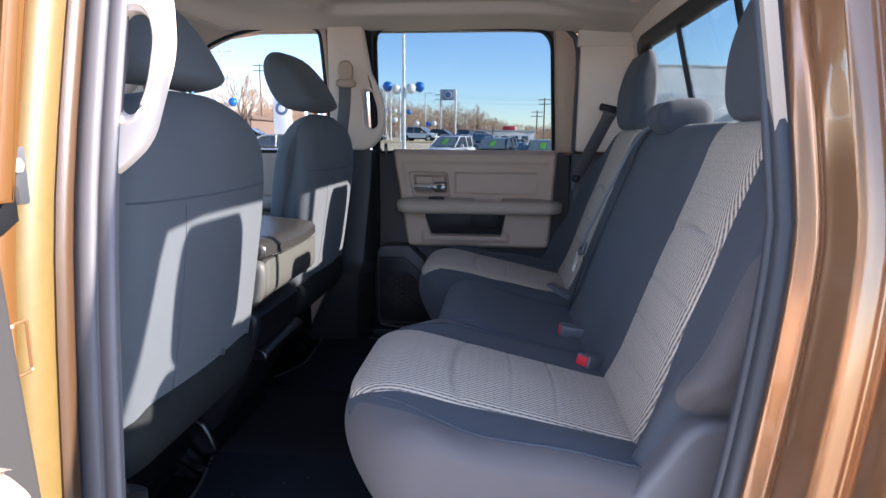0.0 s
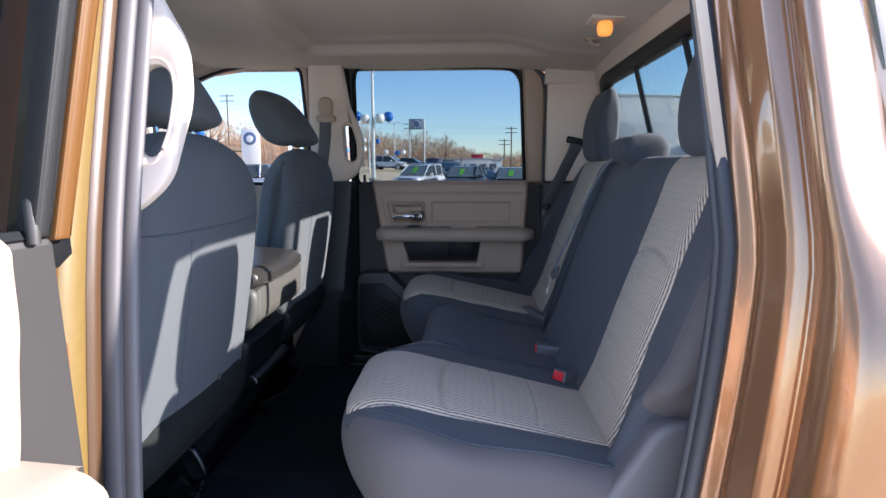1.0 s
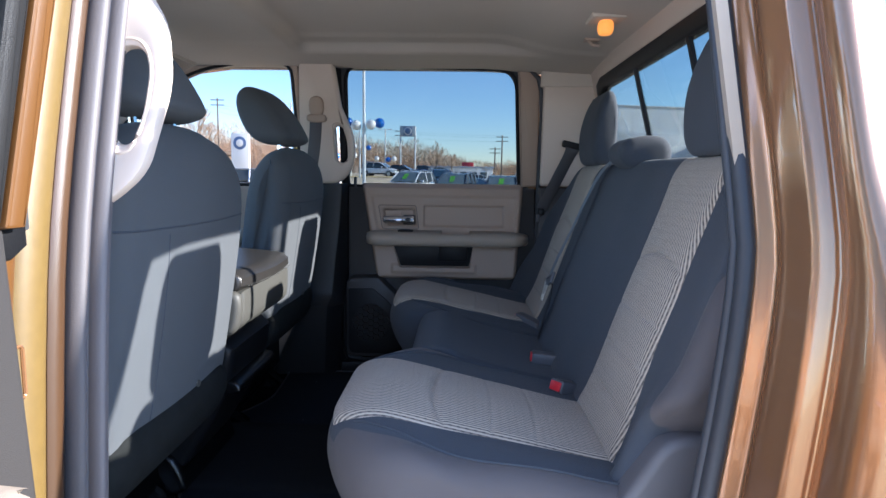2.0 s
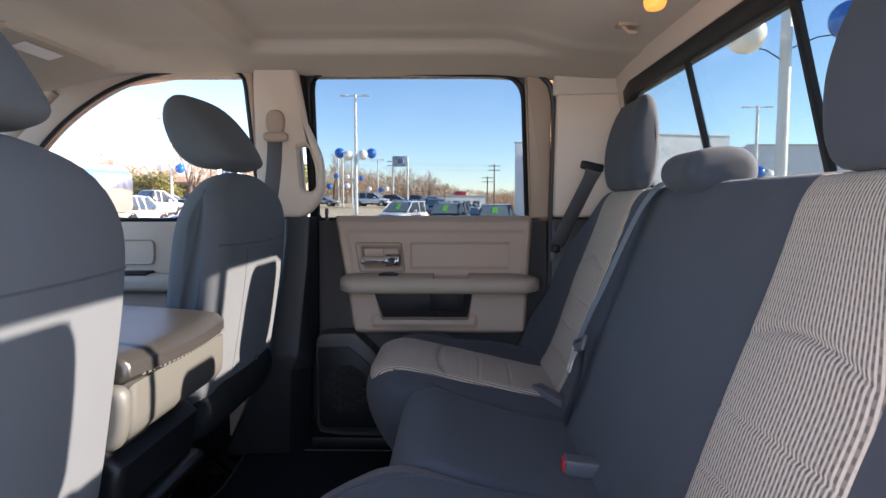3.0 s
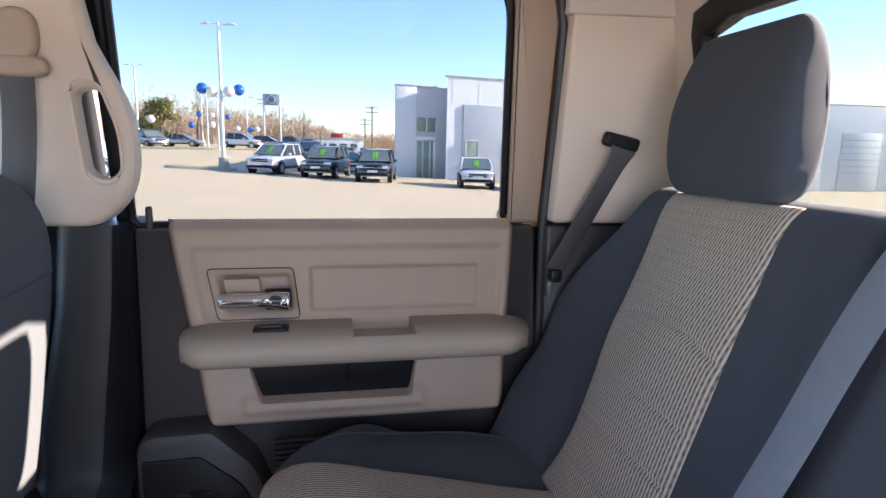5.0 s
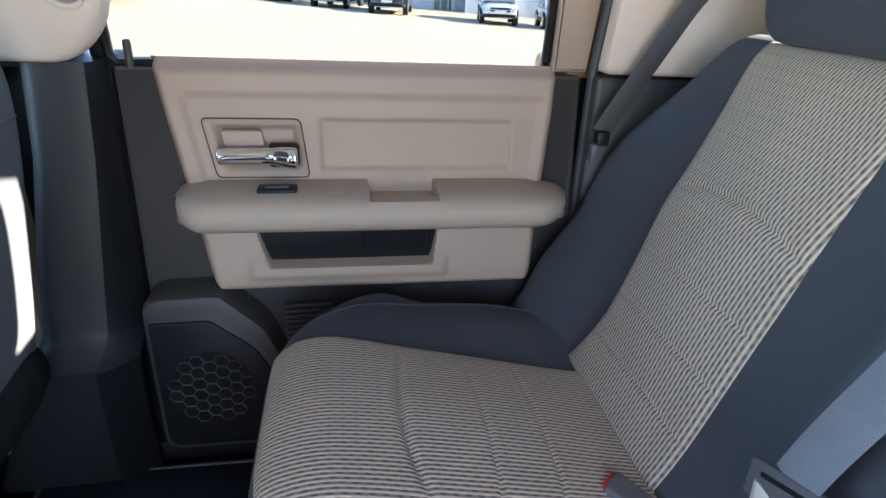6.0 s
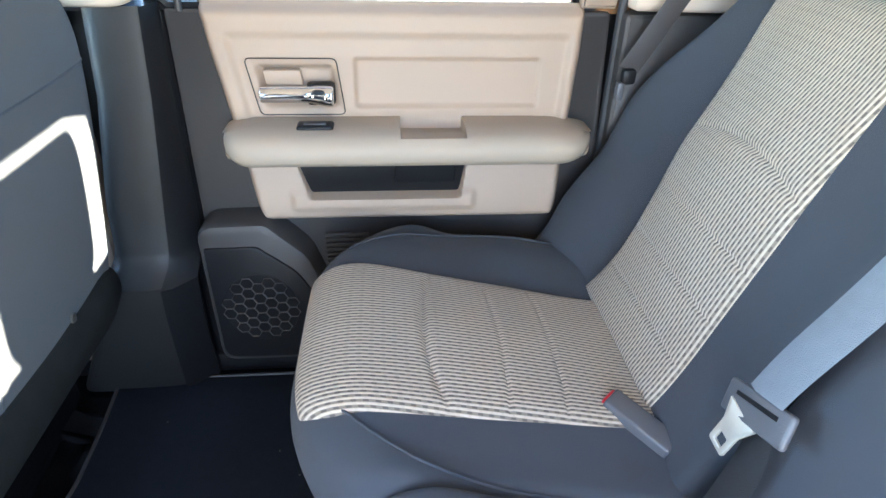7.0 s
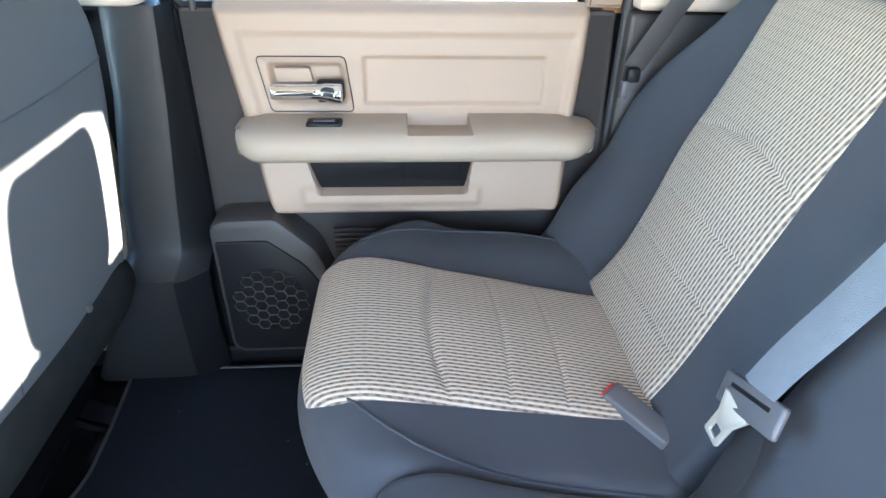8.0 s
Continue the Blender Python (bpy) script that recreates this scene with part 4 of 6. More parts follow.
    # speaker box with its ledge and grille
    add("speaker_box", slab(round_poly([(-0.258, 0.845), (-0.258, 1.172), (-0.128, 1.176), (-0.055, 1.105), (-0.012, 0.99), (-0.012, 0.845)], [0.035, 0.04, 0.012, 0.02, 0.03, 0.03]), lambda u, v, d: (u, 0.703 + d, v), 0.09, 0.016, 2), M_DARK, "charcoal speaker housing with a sloped ledge", sharp=25)
    # black where the seat shades the plate, the shade is in its colour
    gr = add("speaker_plate", slab(round_poly([(-0.246, 0.862), (-0.246, 1.128), (-0.148, 1.130), (-0.078, 1.072), (-0.030, 0.985), (-0.030, 0.862)], [0.03, 0.006, 0.008, 0.02, 0.03, 0.02]), lambda u, v, d: (u, 0.698 + d, v), 0.02, 0.003), M_BLACK)
    rings_h = []
    s3 = 0.0138
    for a in range(-9, 10):
        for b in range(-9, 10):
            hx, hz = s3 * 1.5 * a, s3 * math.sqrt(3) * (b + a / 2)
            if math.hypot(hx, hz) < 0.068:
                loop = [(hx - 0.156 + s3 * 0.95 * math.cos(math.pi / 3 * k), 0.6965, hz + 0.990 + s3 * 0.95 * math.sin(math.pi / 3 * k)) for k in range(6)]
                rings_h.append(tube(loop, 0.0013, 4, closed=True))
    add("honeycomb_grille", join(*rings_h), M_DARK, "", gr)
    add("grille_disc", slab([(-0.156 + 0.074 * math.cos(2 * math.pi * k / 40), 0.990 + 0.080 * math.sin(2 * math.pi * k / 40)) for k in range(40)], lambda u, v, d: (u, 0.6972 + d, v), 0.004, 0.0005, 1), M_BLACK, "", gr)
    for k in range(7):
        add("vent_slat", rbox(-0.025, 0.06, 0.748, 0.756, 1.055 + 0.011 * k, 1.061 + 0.011 * k, 0.001, 1), M_DARK)
    add("lock_pin", tube([(-0.232, 0.792, 1.53), (-0.232, 0.792, 1.568), (-0.232, 0.792, 1.572)], [0.006, 0.006, 0.004], 10), M_DARK)
    return e


rear_door("door_rear_far", None, "closed rear door with beige panel, armrest and chrome handle")
HINGE = Vector((-0.285, 2 * YC - 0.93, 0.0))
SWING = Matrix.Rotation(radians(-97), 3, "Z")


def opened(c):
    m = mirrored(c)
    return HINGE + Vector((-0.040, -0.098, 0)) + SWING @ (m - HINGE)


rear_door("door_rear_near", opened, "open rear door, sunlit beige panel and dark edge", True)

hinge = thing("door_hinge", (-0.27, -1.03, 1.5), "small grey metal door hinge bracket", "hinge", kind="structure")
part("leaf", rbox(-0.280, -0.264, -1.024, -0.988, 1.517, 1.577, 0.003), M_RIM, hinge)
part("bolt_head", tube([(-0.266, -1.006, 1.558), (-0.258, -1.006, 1.558)], 0.008, 6), M_STEEL, hinge)
part("knuckle", rbox(-0.272, -0.256, -1.030, -1.010, 1.519, 1.538, 0.003), M_DARK, hinge)
part("pin", tube([(-0.262, -1.020, 1.512), (-0.262, -1.020, 1.582)], 0.0055, 8), M_RIM, hinge)
part("check_strap_slot", tube([(-0.2595, p.x, p.y) for p in round_poly([(-1.040, 1.345), (-1.040, 1.400), (-1.019, 1.400), (-1.019, 1.345)], 0.005)], 0.0022, 6, closed=True), M_PAINT, body_near, "copper-rimmed slot in the door post")
part("outer_edge", upright(dense([(-0.275, -1.005), (-0.262, -1.012), (-0.262, -1.04), (-0.285, -1.055), (-0.33, -1.055), (-0.33, -1.01)], 1)), M_COPPER_MID, body_near)

# ---- seats ----
BACK = [(0.405, 1.03), (0.425, 1.10), (0.462, 1.17), (0.505, 1.30), (0.548, 1.42), (0.588, 1.53), (0.607, 1.59), (0.632, 1.622), (0.675, 1.628), (0.715, 1.60), (0.735, 1.50), (0.70, 1.20), (0.62, 1.0), (0.50, 0.97)]
CUSH = [(0.080, 0.955), (0.014, 1.005), (-0.022, 1.065), (-0.036, 1.125), (-0.018, 1.180), (0.04, 1.196), (0.10, 1.186), (0.17, 1.170), (0.30, 1.143), (0.43, 1.115), (0.53, 1.105), (0.55, 1.0), (0.45, 0.94), (0.10, 0.93)]

FAR_SEAM = [tuple(p) for p in chaikin([(0.006, 0.312), (0.026, 0.295), (0.048, 0.259), (0.097, 0.217), (0.186, 0.203), (0.293, 0.199), (0.46, 0.197)], 3, False)]

bench = thing("rear_bench_seat", (0.4, SC, 0.752), "charcoal cloth rear bench with striped beige seat panels", "bench seat")


def flank(s):
    """Outboard backrest edges draw in towards the top; outboard cushion corners round off in plan."""
    def tb(c):
        x, y, z = c
        out = s * (y - SC)
        k = smooth(1.38, 1.64, z)
        if s < 0:
            out -= 0.050 * smooth(1.29, 1.21, z) * smooth(0.62, 0.77, out)
        if out > 0.20:
            out = 0.20 + (out - 0.20) * (1 - 0.20 * k)
        x2 = x - 0.020 * smooth(0.66, 0.80, out) - 0.030 * smooth(0.62, 0.72, out) * smooth(1.33, 1.20, z) + 0.012 * smooth(0.62, 0.48, abs(out - 0.46) + 0.30)
        return (x2, SC + s * out, z)

    def tc(c):
        x, y, z = c
        out = s * (y - SC)
        bow = 0.085 * max(0.0, (0.385 - out) / 0.20) ** 2.2 + 0.13 * max(0.0, (out - 0.53) / 0.235) ** 2.4
        k = smooth(0.30, -0.02, x)
        return (x + bow * k, y, z - 0.010 * smooth(0.16, 0.27, abs(out - 0.485)) + 0.026 * smooth(0.58, 0.72, out) * smooth(0.12, 0.36, x))
    return tb, tc


for s in (1, -1):
    tb, tc = flank(s)
    a, b = (SC + 0.205, SC + 0.795) if s > 0 else (SC - 0.772, SC + 0.202)
    bv, bf = pillow(BACK, a, b, 0.030 if s > 0 else 0.040, n=110, mid=32, nr=8, warp=tb)
    part("backrest", (bv, bf, [(SC - v.y - 0.728 - 0.02 * smooth(1.42, 1.50, v.z) if s < 0 else -0.1, 0.0) for v in bv]), M_BOXED, bench)
    a, b = sorted((SC + s * 0.186, SC + s * (0.765 if s > 0 else 0.752)))

    def inner_seam(x):
        if s > 0:
            for (x0, o0), (x1, o1) in zip(FAR_SEAM, FAR_SEAM[1:]):
                if x <= x1:
                    break
            return o0 + (o1 - o0) * (x - x0) / (x1 - x0)
        return 0.232 - 0.10 * max(0.0, x - 0.10) + 0.105 * max(0.0, 1 - (x - 0.012) / 0.10) ** 1.7

    def outer_seam(x):
        return (0.735 if s > 0 else 0.722) - 0.075 * math.exp(-(x - 0.015) / 0.078)

    bv, bf = pillow(CUSH, a, b, 0.034, n=120, mid=40, nr=8, warp=tc)
    # only the near cushion's sides take the colour with doorway light in it
    past = []
    for v in bv:
        out, x = s * (v.y - SC), max(0.012, v.x)
        past.append((-0.1 if s > 0 else max(out - outer_seam(x), inner_seam(x) - out, 1.150 - v.z if v.x < 0.12 else -1.0), 0.0))
    part("seat_cushion", (bv, bf, past), M_BOXED, bench)

    def groove(at, w, width=0.006):
        return math.exp(-((w - at) / width) ** 2)

    def back_h(w, v, q):
        arch = 0.585 + 0.05 * (1 - (2 * v - 1) ** 2)
        h = 0.003 + 0.010 * math.sin(math.pi * v) * math.sin(math.pi * w)
        h *= 1 - 0.30 * groove(arch, w, 0.016) - 0.35 * groove(arch, w, 0.006)
        for k in (0.14, 0.28, 0.42):
            h -= 0.0030 * groove(k + 0.012 * (1 - (2 * v - 1) ** 2), w, 0.005) * min(1, h / 0.006)
        return h

    def cush_h(w, v, q):
        arch = 0.395 - 0.045 * (1 - (2 * v - 1) ** 2)
        h = 0.003 + 0.012 * math.sin(math.pi * v) * math.sin(math.pi * w)
        h *= 1 - 0.30 * groove(arch, w, 0.016) - 0.35 * groove(arch, w, 0.006)
        for k in (0.550, 0.705):
            h -= 0.0030 * groove(k + 0.012 * (1 - (2 * v - 1) ** 2), w, 0.005) * min(1, h / 0.006)
        return h

    near = 0.0 if s > 0 else 0.020
    blo = lambda w, s=s, near=near: SC + s * (near + 0.330 + 0.030 * smooth(0.5, 1.0, w))
    bhi = lambda w, s=s, near=near: SC + s * ((0.006 + 0.022 * smooth(0.15, 0.55, w) if s > 0 else 0.0) + 0.6 * near + 0.622 - 0.040 * math.sin(math.pi * min(1, w * 1.05)) + 0.045 * smooth(0.6, 1.0, w))
    part("back_panel", patch(BACK, (0.432, 1.112), (0.640, 1.625), blo, bhi, back_h, tb, ds=0.0035), M_INSERT, bench, "striped beige and grey woven cloth panel", 60)
    clo = lambda w, s=s, near=near: SC + s * (2.6 * near + 0.278 + 0.024 * w + 0.022 * max(0.0, 1 - w / 0.10) ** 2)
    chi = lambda w, s=s, near=near: SC + s * (1.75 * near + 0.605 - 0.020 * w - 0.030 * max(0.0, 1 - w / 0.12) ** 2)
    part("cushion_panel", patch(CUSH, (-0.022, 1.160), (0.475, 1.108), clo, chi, cush_h, tc, ds=0.0035), M_INSERT, bench, "striped beige and grey woven cloth panel", 60)
    # piping along the cushion
    loop = resample(chaikin(CUSH, 2), 400)
    nor = normals2(loop)

    def on_cushion(px, out, h=0.0015):
        cand = [i for i in range(400) if loop[i].y > 1.06]
        i = min(cand, key=lambda i: abs(loop[i].x - px))
        p = loop[i] + nor[i] * h
        return Vector(tc((p.x, SC + s * out, p.y)))

    for seam in (inner_seam, outer_seam):
        pts = []
        for k in range(61):
            x = 0.008 + 0.434 * (k / 60) ** 1.3
            drop = max(0.0, 0.034 - (seam(x) - 0.186)) / 0.034
            pts.append(on_cushion(x, seam(x), 0.0012 - 0.034 * (1 - math.sqrt(max(0.0, 1 - drop * drop)))))
        part("piping", tube(pts, 0.0020, 6), M_CLOTH, bench)
    # headrest
    hc = 0.472 if s > 0 else 0.505
    a, b = sorted((SC + s * (hc - 0.126), SC + s * (hc + 0.126)))
    HR = [(0.614, 1.628), (0.608, 1.72), (0.625, 1.80), (0.650, 1.853), (0.672, 1.860), (0.688, 1.83), (0.692, 1.74), (0.684, 1.630), (0.65, 1.618)]
    hr = part("headrest", pillow(HR, a, b, 0.035, mid=8, shrink=0.42, warp=lambda c, s=s, hc=hc: (c[0], SC + s * (hc + (s * (c[1] - SC) - hc) * (1 - 0.10 * smooth(1.72, 1.87, c[2]))), c[2])), M_CLOTH, bench)
    part("headrest_seam", tube([(x, SC + s * hc + 0.097, z) for x, z in ((0.617, 1.66), (0.613, 1.72), (0.630, 1.80), (0.655, 1.852))], 0.002, 5), M_CLOTH, hr)
    for d in (-0.055, 0.055):
        part("post", tube([(0.672, SC + s * hc + d, 1.60), (0.672, SC + s * hc + d, 1.67)], 0.006, 8), M_CHROME, hr, "chrome post")

part("seat_cushion", pillow([(x + 0.105 * smooth(0.3, 0.0, x), z - 0.012) for x, z in CUSH], SC - 0.193, SC + 0.193, 0.014, mid=10), M_CLOTH, bench)
HRM = [(0.600, 1.622), (0.582, 1.645), (0.594, 1.682), (0.65, 1.696), (0.70, 1.690), (0.72, 1.65), (0.70, 1.612), (0.64, 1.600)]
mh = part("headrest", pillow([(x, z - 0.008) for x, z in HRM], -0.138, 0.016, 0.028, mid=8), M_CLOTH, bench, "low middle headrest")
part("headrest_seam", tube([(x, -0.022, z) for x, z in ((0.600, 1.617), (0.590, 1.637), (0.600, 1.670), (0.65, 1.6855), (0.69, 1.681))], 0.0016, 5), M_CLOTH, mh)
part("seat_base", rbox(0.06, 0.56, SC - 0.70, SC + 0.70, 0.752, 0.96, 0.02), M_BLACK, bench)


def front_seat(name, y0, y1, label, slide=0.0, inner=0):
    e = thing(name, (-0.55, (y0 + y1) / 2, 0.752), label, "car seat", "front seats")
    FB = [(-0.425, 1.055), (-0.395, 1.085), (-0.375, 1.18), (-0.350, 1.33), (-0.330, 1.46), (-0.325, 1.56), (-0.340, 1.64), (-0.385, 1.672), (-0.43, 1.655), (-0.47, 1.55), (-0.50, 1.30), (-0.56, 1.09), (-0.55, 1.05)]
    mid = (y0 + y1) / 2

    def taper(c):
        x, y, z = c
        k = max(0.0, min(1.0, (z - 1.50) / 0.175))
        deep = smooth(-0.345, -0.46, x + 0.25 * max(0.0, 1.33 - z))
        flare = 0.95 - 0.09 * deep if inner * (y - mid) > 0 else 0.965
        return (x + slide + 0.012 * (1 - ((y - mid) / 0.27) ** 2), mid + (y - mid) * (1 - 0.42 * k ** 2.6) * flare, z - 0.012 * smooth(0.10, 0.24, abs(y - mid)) * k)

    part("backrest", pillow(FB, y0, y1, 0.05, mid=18, warp=taper), M_CLOTHB, e)

    rear_line = sorted(((p.y, p.x) for p in resample(chaikin(FB, 2), 400) if p.x > -0.415 and p.y < 1.64))

    def on_back(y, z, out=0.001):
        k = max(1, min(len(rear_line) - 1, sum(1 for q in rear_line if q[0] < z)))
        (z0, x0), (z1, x1) = rear_line[k - 1], rear_line[k]
        x = x0 + (x1 - x0) * (z - z0) / max(1e-6, z1 - z0)
        return Vector(taper((x + out, y, z)))

    part("cross_seam", tube([on_back(y0 + 0.012 + (y1 - y0 - 0.024) * k / 40, 1.488 + 0.004 * abs(k / 20 - 1) ** 2, -0.0004 - 0.05 + math.sqrt(0.0025 - max(0.0, abs(k / 20 - 1) * ((y1 - y0) / 2 - 0.012) - (y1 - y0) / 2 + 0.05) ** 2)) for k in range(41)], 0.0020, 5), M_CLOTH, e)
    part("upright_seam", tube([on_back(y0 + (y1 - y0) * (0.26 + 0.010 * math.sin(k / 5)), 1.478 - 0.36 * k / 16, -0.0006) for k in range(17)], 0.0018, 5), M_CLOTH, e)
    part("lower_skirt", pillow([(-0.435, 1.015), (-0.392, 1.035), (-0.368, 1.08), (-0.362, 1.13), (-0.375, 1.165), (-0.47, 1.14), (-0.50, 1.02)], y0 + 0.01, y1 - 0.01, 0.03, mid=14, warp=lambda c: (c[0] + slide - 0.018 * smooth(0.17, 0.27, abs(c[1] - mid)), c[1], c[2] - 0.030 * smooth(0.17, 0.27, abs(c[1] - mid)) * smooth(1.04, 1.14, c[2]))), M_SKIRT, e, "dark carpeted lower seat back")
    part("trim_button", pillow([(-0.007, -0.007), (-0.007, 0.007), (0.007, 0.007), (0.007, -0.007)], 0, 0.004, 0.0015, n=16, mid=2, nr=2, axis="x", warp=lambda c: (on_back(mid + 0.06, 1.155)[0] + c[0] - 0.001, mid + 0.06 + c[1], 1.155 + c[2])), M_CBACK, e)
    part("cushion", pillow([(-0.60, 0.95), (-0.60, 1.08), (-0.66, 1.13), (-0.90, 1.16), (-1.02, 1.12), (-1.02, 0.95)], y0, y1, 0.05, mid=8), M_CLOTH, e)
    FH = [(-0.336, 1.690), (-0.342, 1.715), (-0.385, 1.79), (-0.440, 1.848), (-0.487, 1.861), (-0.515, 1.835), (-0.512, 1.78), (-0.475, 1.70), (-0.43, 1.672), (-0.38, 1.674)]
    hr = part("headrest", pillow(FH, mid - 0.145, mid + 0.145, 0.045, mid=8, shrink=0.5, warp=lambda c: (c[0] + slide - 0.02 * (abs(c[1] - mid) / 0.14) ** 2, mid + (c[1] - mid) * (1 - 0.12 * smooth(1.72, 1.88, c[2])), c[2])), M_CLOTHB, e)
    for d in (-0.07, 0.07):
        part("post", tube([(-0.40 + slide, mid + d, 1.63), (-0.405 + slide, mid + d, 1.70)], 0.007, 8), M_CHROME, hr)
    for d in (0.06, 0.45 if inner < 0 else 0.495):
        yy = y0 + d
        part("seat_rail", rbox(-1.0, -0.53, yy, yy + 0.035, 0.752, 0.80, 0.006), M_BLACK, e)
        part("rail_bracket", pillow([(-0.478, 0.754), (-0.480, 0.764), (-0.506, 0.772), (-0.532, 0.815), (-0.585, 0.880), (-0.600, 0.870), (-0.548, 0.800), (-0.520, 0.754)], yy - 0.010, yy + 0.046, 0.006, n=48, mid=3, warp=lambda c, yy=yy: (c[0] + 0.010 * math.sin(80 * (c[1] - yy)) ** 2, c[1] + 0.5 * (c[0] + 0.50), c[2])), M_FLOOR, e, "glossy black seat rail foot")
    part("cross_bar", tube([(-0.545, y0 + 0.09, 0.80), (-0.540, mid - 0.08, 0.792), (-0.540, mid + 0.08, 0.792), (-0.545, y0 + 0.46, 0.80)], 0.010, 8), M_FLOOR, e)
    part("seat_frame", rbox(-1.0, -0.50, y0 + 0.05, y1 - 0.05, 0.84, 0.96, 0.02), M_FLOOR, e)
    return e


front_seat("driver_seat", -0.785, -0.258, "charcoal cloth driver seat back, sunlit below the seam", 0.034, 1)
front_seat("passenger_seat", 0.142, 0.672, "charcoal cloth front seat back, sunlit below the seam", inner=-1)

console = thing("centre_console", (-0.5, -0.06, 0.752), "dark vinyl padded centre console with stitched lid", "console")
part("body", pillow([(-0.308, 1.312), (-0.306, 1.300), (-0.309, 1.235), (-0.318, 1.212), (-0.40, 1.205), (-0.95, 1.205), (-0.95, 1.30)], -0.272, 0.095, 0.014, mid=8), M_CBACK, console, "grey vinyl console back")
lid = part("lid", pillow([(-0.310, 1.306), (-0.298, 1.308), (-0.291, 1.318), (-0.291, 1.338), (-0.300, 1.350), (-0.335, 1.357), (-0.60, 1.372), (-0.93, 1.375), (-0.96, 1.33), (-0.94, 1.30), (-0.60, 1.302)], -0.280, 0.104, 0.010, mid=8, warp=lambda c: (c[0] - 0.018 * ((c[1] + 0.088) / 0.19) ** 2 * smooth(-0.6, -0.3, c[0]), c[1], c[2])), M_CONSOLE, console, "glossy padded dark vinyl lid")
for k in range(26):
    y = -0.250 + 0.33 * k / 25
    x = -0.290 - 0.018 * ((y + 0.088) / 0.19) ** 2
    part("stitch", tube([(x, y, 1.316), (x, y + 0.009, 1.317)], 0.0016, 4), M_CBACK, lid)
part("hinge_cover", pillow([(-0.030, -0.055), (-0.030, 0.045), (0.020, 0.050), (0.026, 0.010), (0.012, -0.055)], -0.300, -0.268, 0.014, n=32, mid=3, warp=lambda c: (-0.330 + c[0], c[1], 1.262 + c[2])), M_CBACK, console)
part("base_trim", pillow([(-0.345, 1.215), (-0.365, 1.05), (-0.45, 0.90), (-0.52, 0.80), (-0.95, 0.80), (-0.95, 1.215)], -0.235, 0.065, 0.020, mid=4), M_BLACK, console, "black moulded console base")
part("base_ledge", pillow([(-0.340, 1.035), (-0.336, 1.060), (-0.365, 1.075), (-0.50, 1.075), (-0.50, 1.03)], -0.225, 0.055, 0.008, mid=4), M_FLOOR, console)
part("floor_cover", pillow([(-0.470, 0.775), (-0.480, 0.84), (-0.520, 0.90), (-0.70, 0.90), (-0.70, 0.775)], -0.250, 0.080, 0.015, mid=4), M_FLOOR, console)


# ---- belts ----
def belt_path(pts, n=24):
    return resample(chaikin([Vector(p) for p in pts], 3, False), n, False)


belt_mid = thing("seat_belt", (0.44, 0.13, 1.05), "grey shoulder belt lying across the bench back", "seat belt", "seat belts")
part("webbing", ribbon(belt_path([(0.68, 0.090, 1.633), (0.625, 0.088, 1.636), (0.588, 0.092, 1.592), (0.549, 0.102, 1.505), (0.512, 0.110, 1.41), (0.482, 0.116, 1.345), (0.470, 0.119, 1.310), (0.464, 0.120, 1.291)]), (0.12, 1, 0.1), 0.048, 0.0016), M_WEB, belt_mid)
part("lower_webbing", ribbon(belt_path([(0.470, 0.114, 1.270), (0.464, 0.102, 1.225), (0.448, 0.096, 1.18), (0.430, 0.094, 1.11)]), (0.15, 1, 0.1), 0.046, 0.0016), M_WEBK, belt_mid, "black lower strap")


def basis(origin, across, along):
    """A frame of reference: y across, -z along, x out of the plane."""
    y = Vector(across).normalized()
    z = -Vector(along)
    z = (z - y * z.dot(y)).normalized()
    x = y.cross(z)
    m = Matrix((x, y, z)).transposed().to_4x4()
    return Matrix.Translation(origin) @ m


COVER = basis((0.462, 0.118, 1.279), (-0.006, 0.091, -0.032), (-0.35, -0.2, -0.94))
plate = part("tongue_cover", rbox(-0.0045, 0.0045, -0.046, 0.046, -0.018, 0.018, 0.004, 3, COVER), M_BUCKLE, belt_mid, "grey plastic belt tongue cover")
part("cover_slot", rbox(-0.0050, 0.0050, -0.030, 0.030, 0.004, 0.009, 0.0005, 1, COVER), M_BLACK, plate)
TONGUE = basis((0.457, 0.126, 1.266), (-0.004, 0.95, 0.08), (-0.24, 0.12, -0.94))


def tongue_at(u, v, d):
    return TONGUE @ Vector((d - 0.004, u, v))


outl = round_poly([(-0.024, 0.002), (-0.014, -0.018), (-0.0135, -0.052), (0.0135, -0.052), (0.014, -0.018), (0.024, 0.002)], [0.002, 0.006, 0.004, 0.004, 0.006, 0.002])
holeo = round_poly([(-0.0065, -0.046), (-0.0065, -0.033), (0.0065, -0.033), (0.0065, -0.046)], 0.002)
part("tongue", ringslab(polar(holeo, (0, -0.039), 48), polar(outl, (0, -0.039), 48), tongue_at, 0.003, 0.0008), M_STEEL, belt_mid, "bare metal tongue")

belt_side = thing("seat_belt", (0.58, 0.62, 1.3), "grey webbing belt from the rear pillar slot", "seat belt", "seat belts")
part("webbing", ribbon(belt_path([(0.622, 0.688, 1.708), (0.620, 0.670, 1.688), (0.590, 0.688, 1.62), (0.546, 0.710, 1.52), (0.517, 0.722, 1.455)]), (0.9, 0.22, 0.38), 0.054, 0.0016), M_WEBD, belt_side)
slotm = Matrix.Translation((0.616, 0.682, 1.702)) @ Matrix.Rotation(radians(10), 4, "X") @ Matrix.Rotation(radians(12), 4, "Y")
part("slot_bezel", rbox(-0.036, 0.036, -0.010, 0.010, -0.013, 0.013, 0.007, 3, slotm), M_BLACK, belt_side, "black slot bezel")
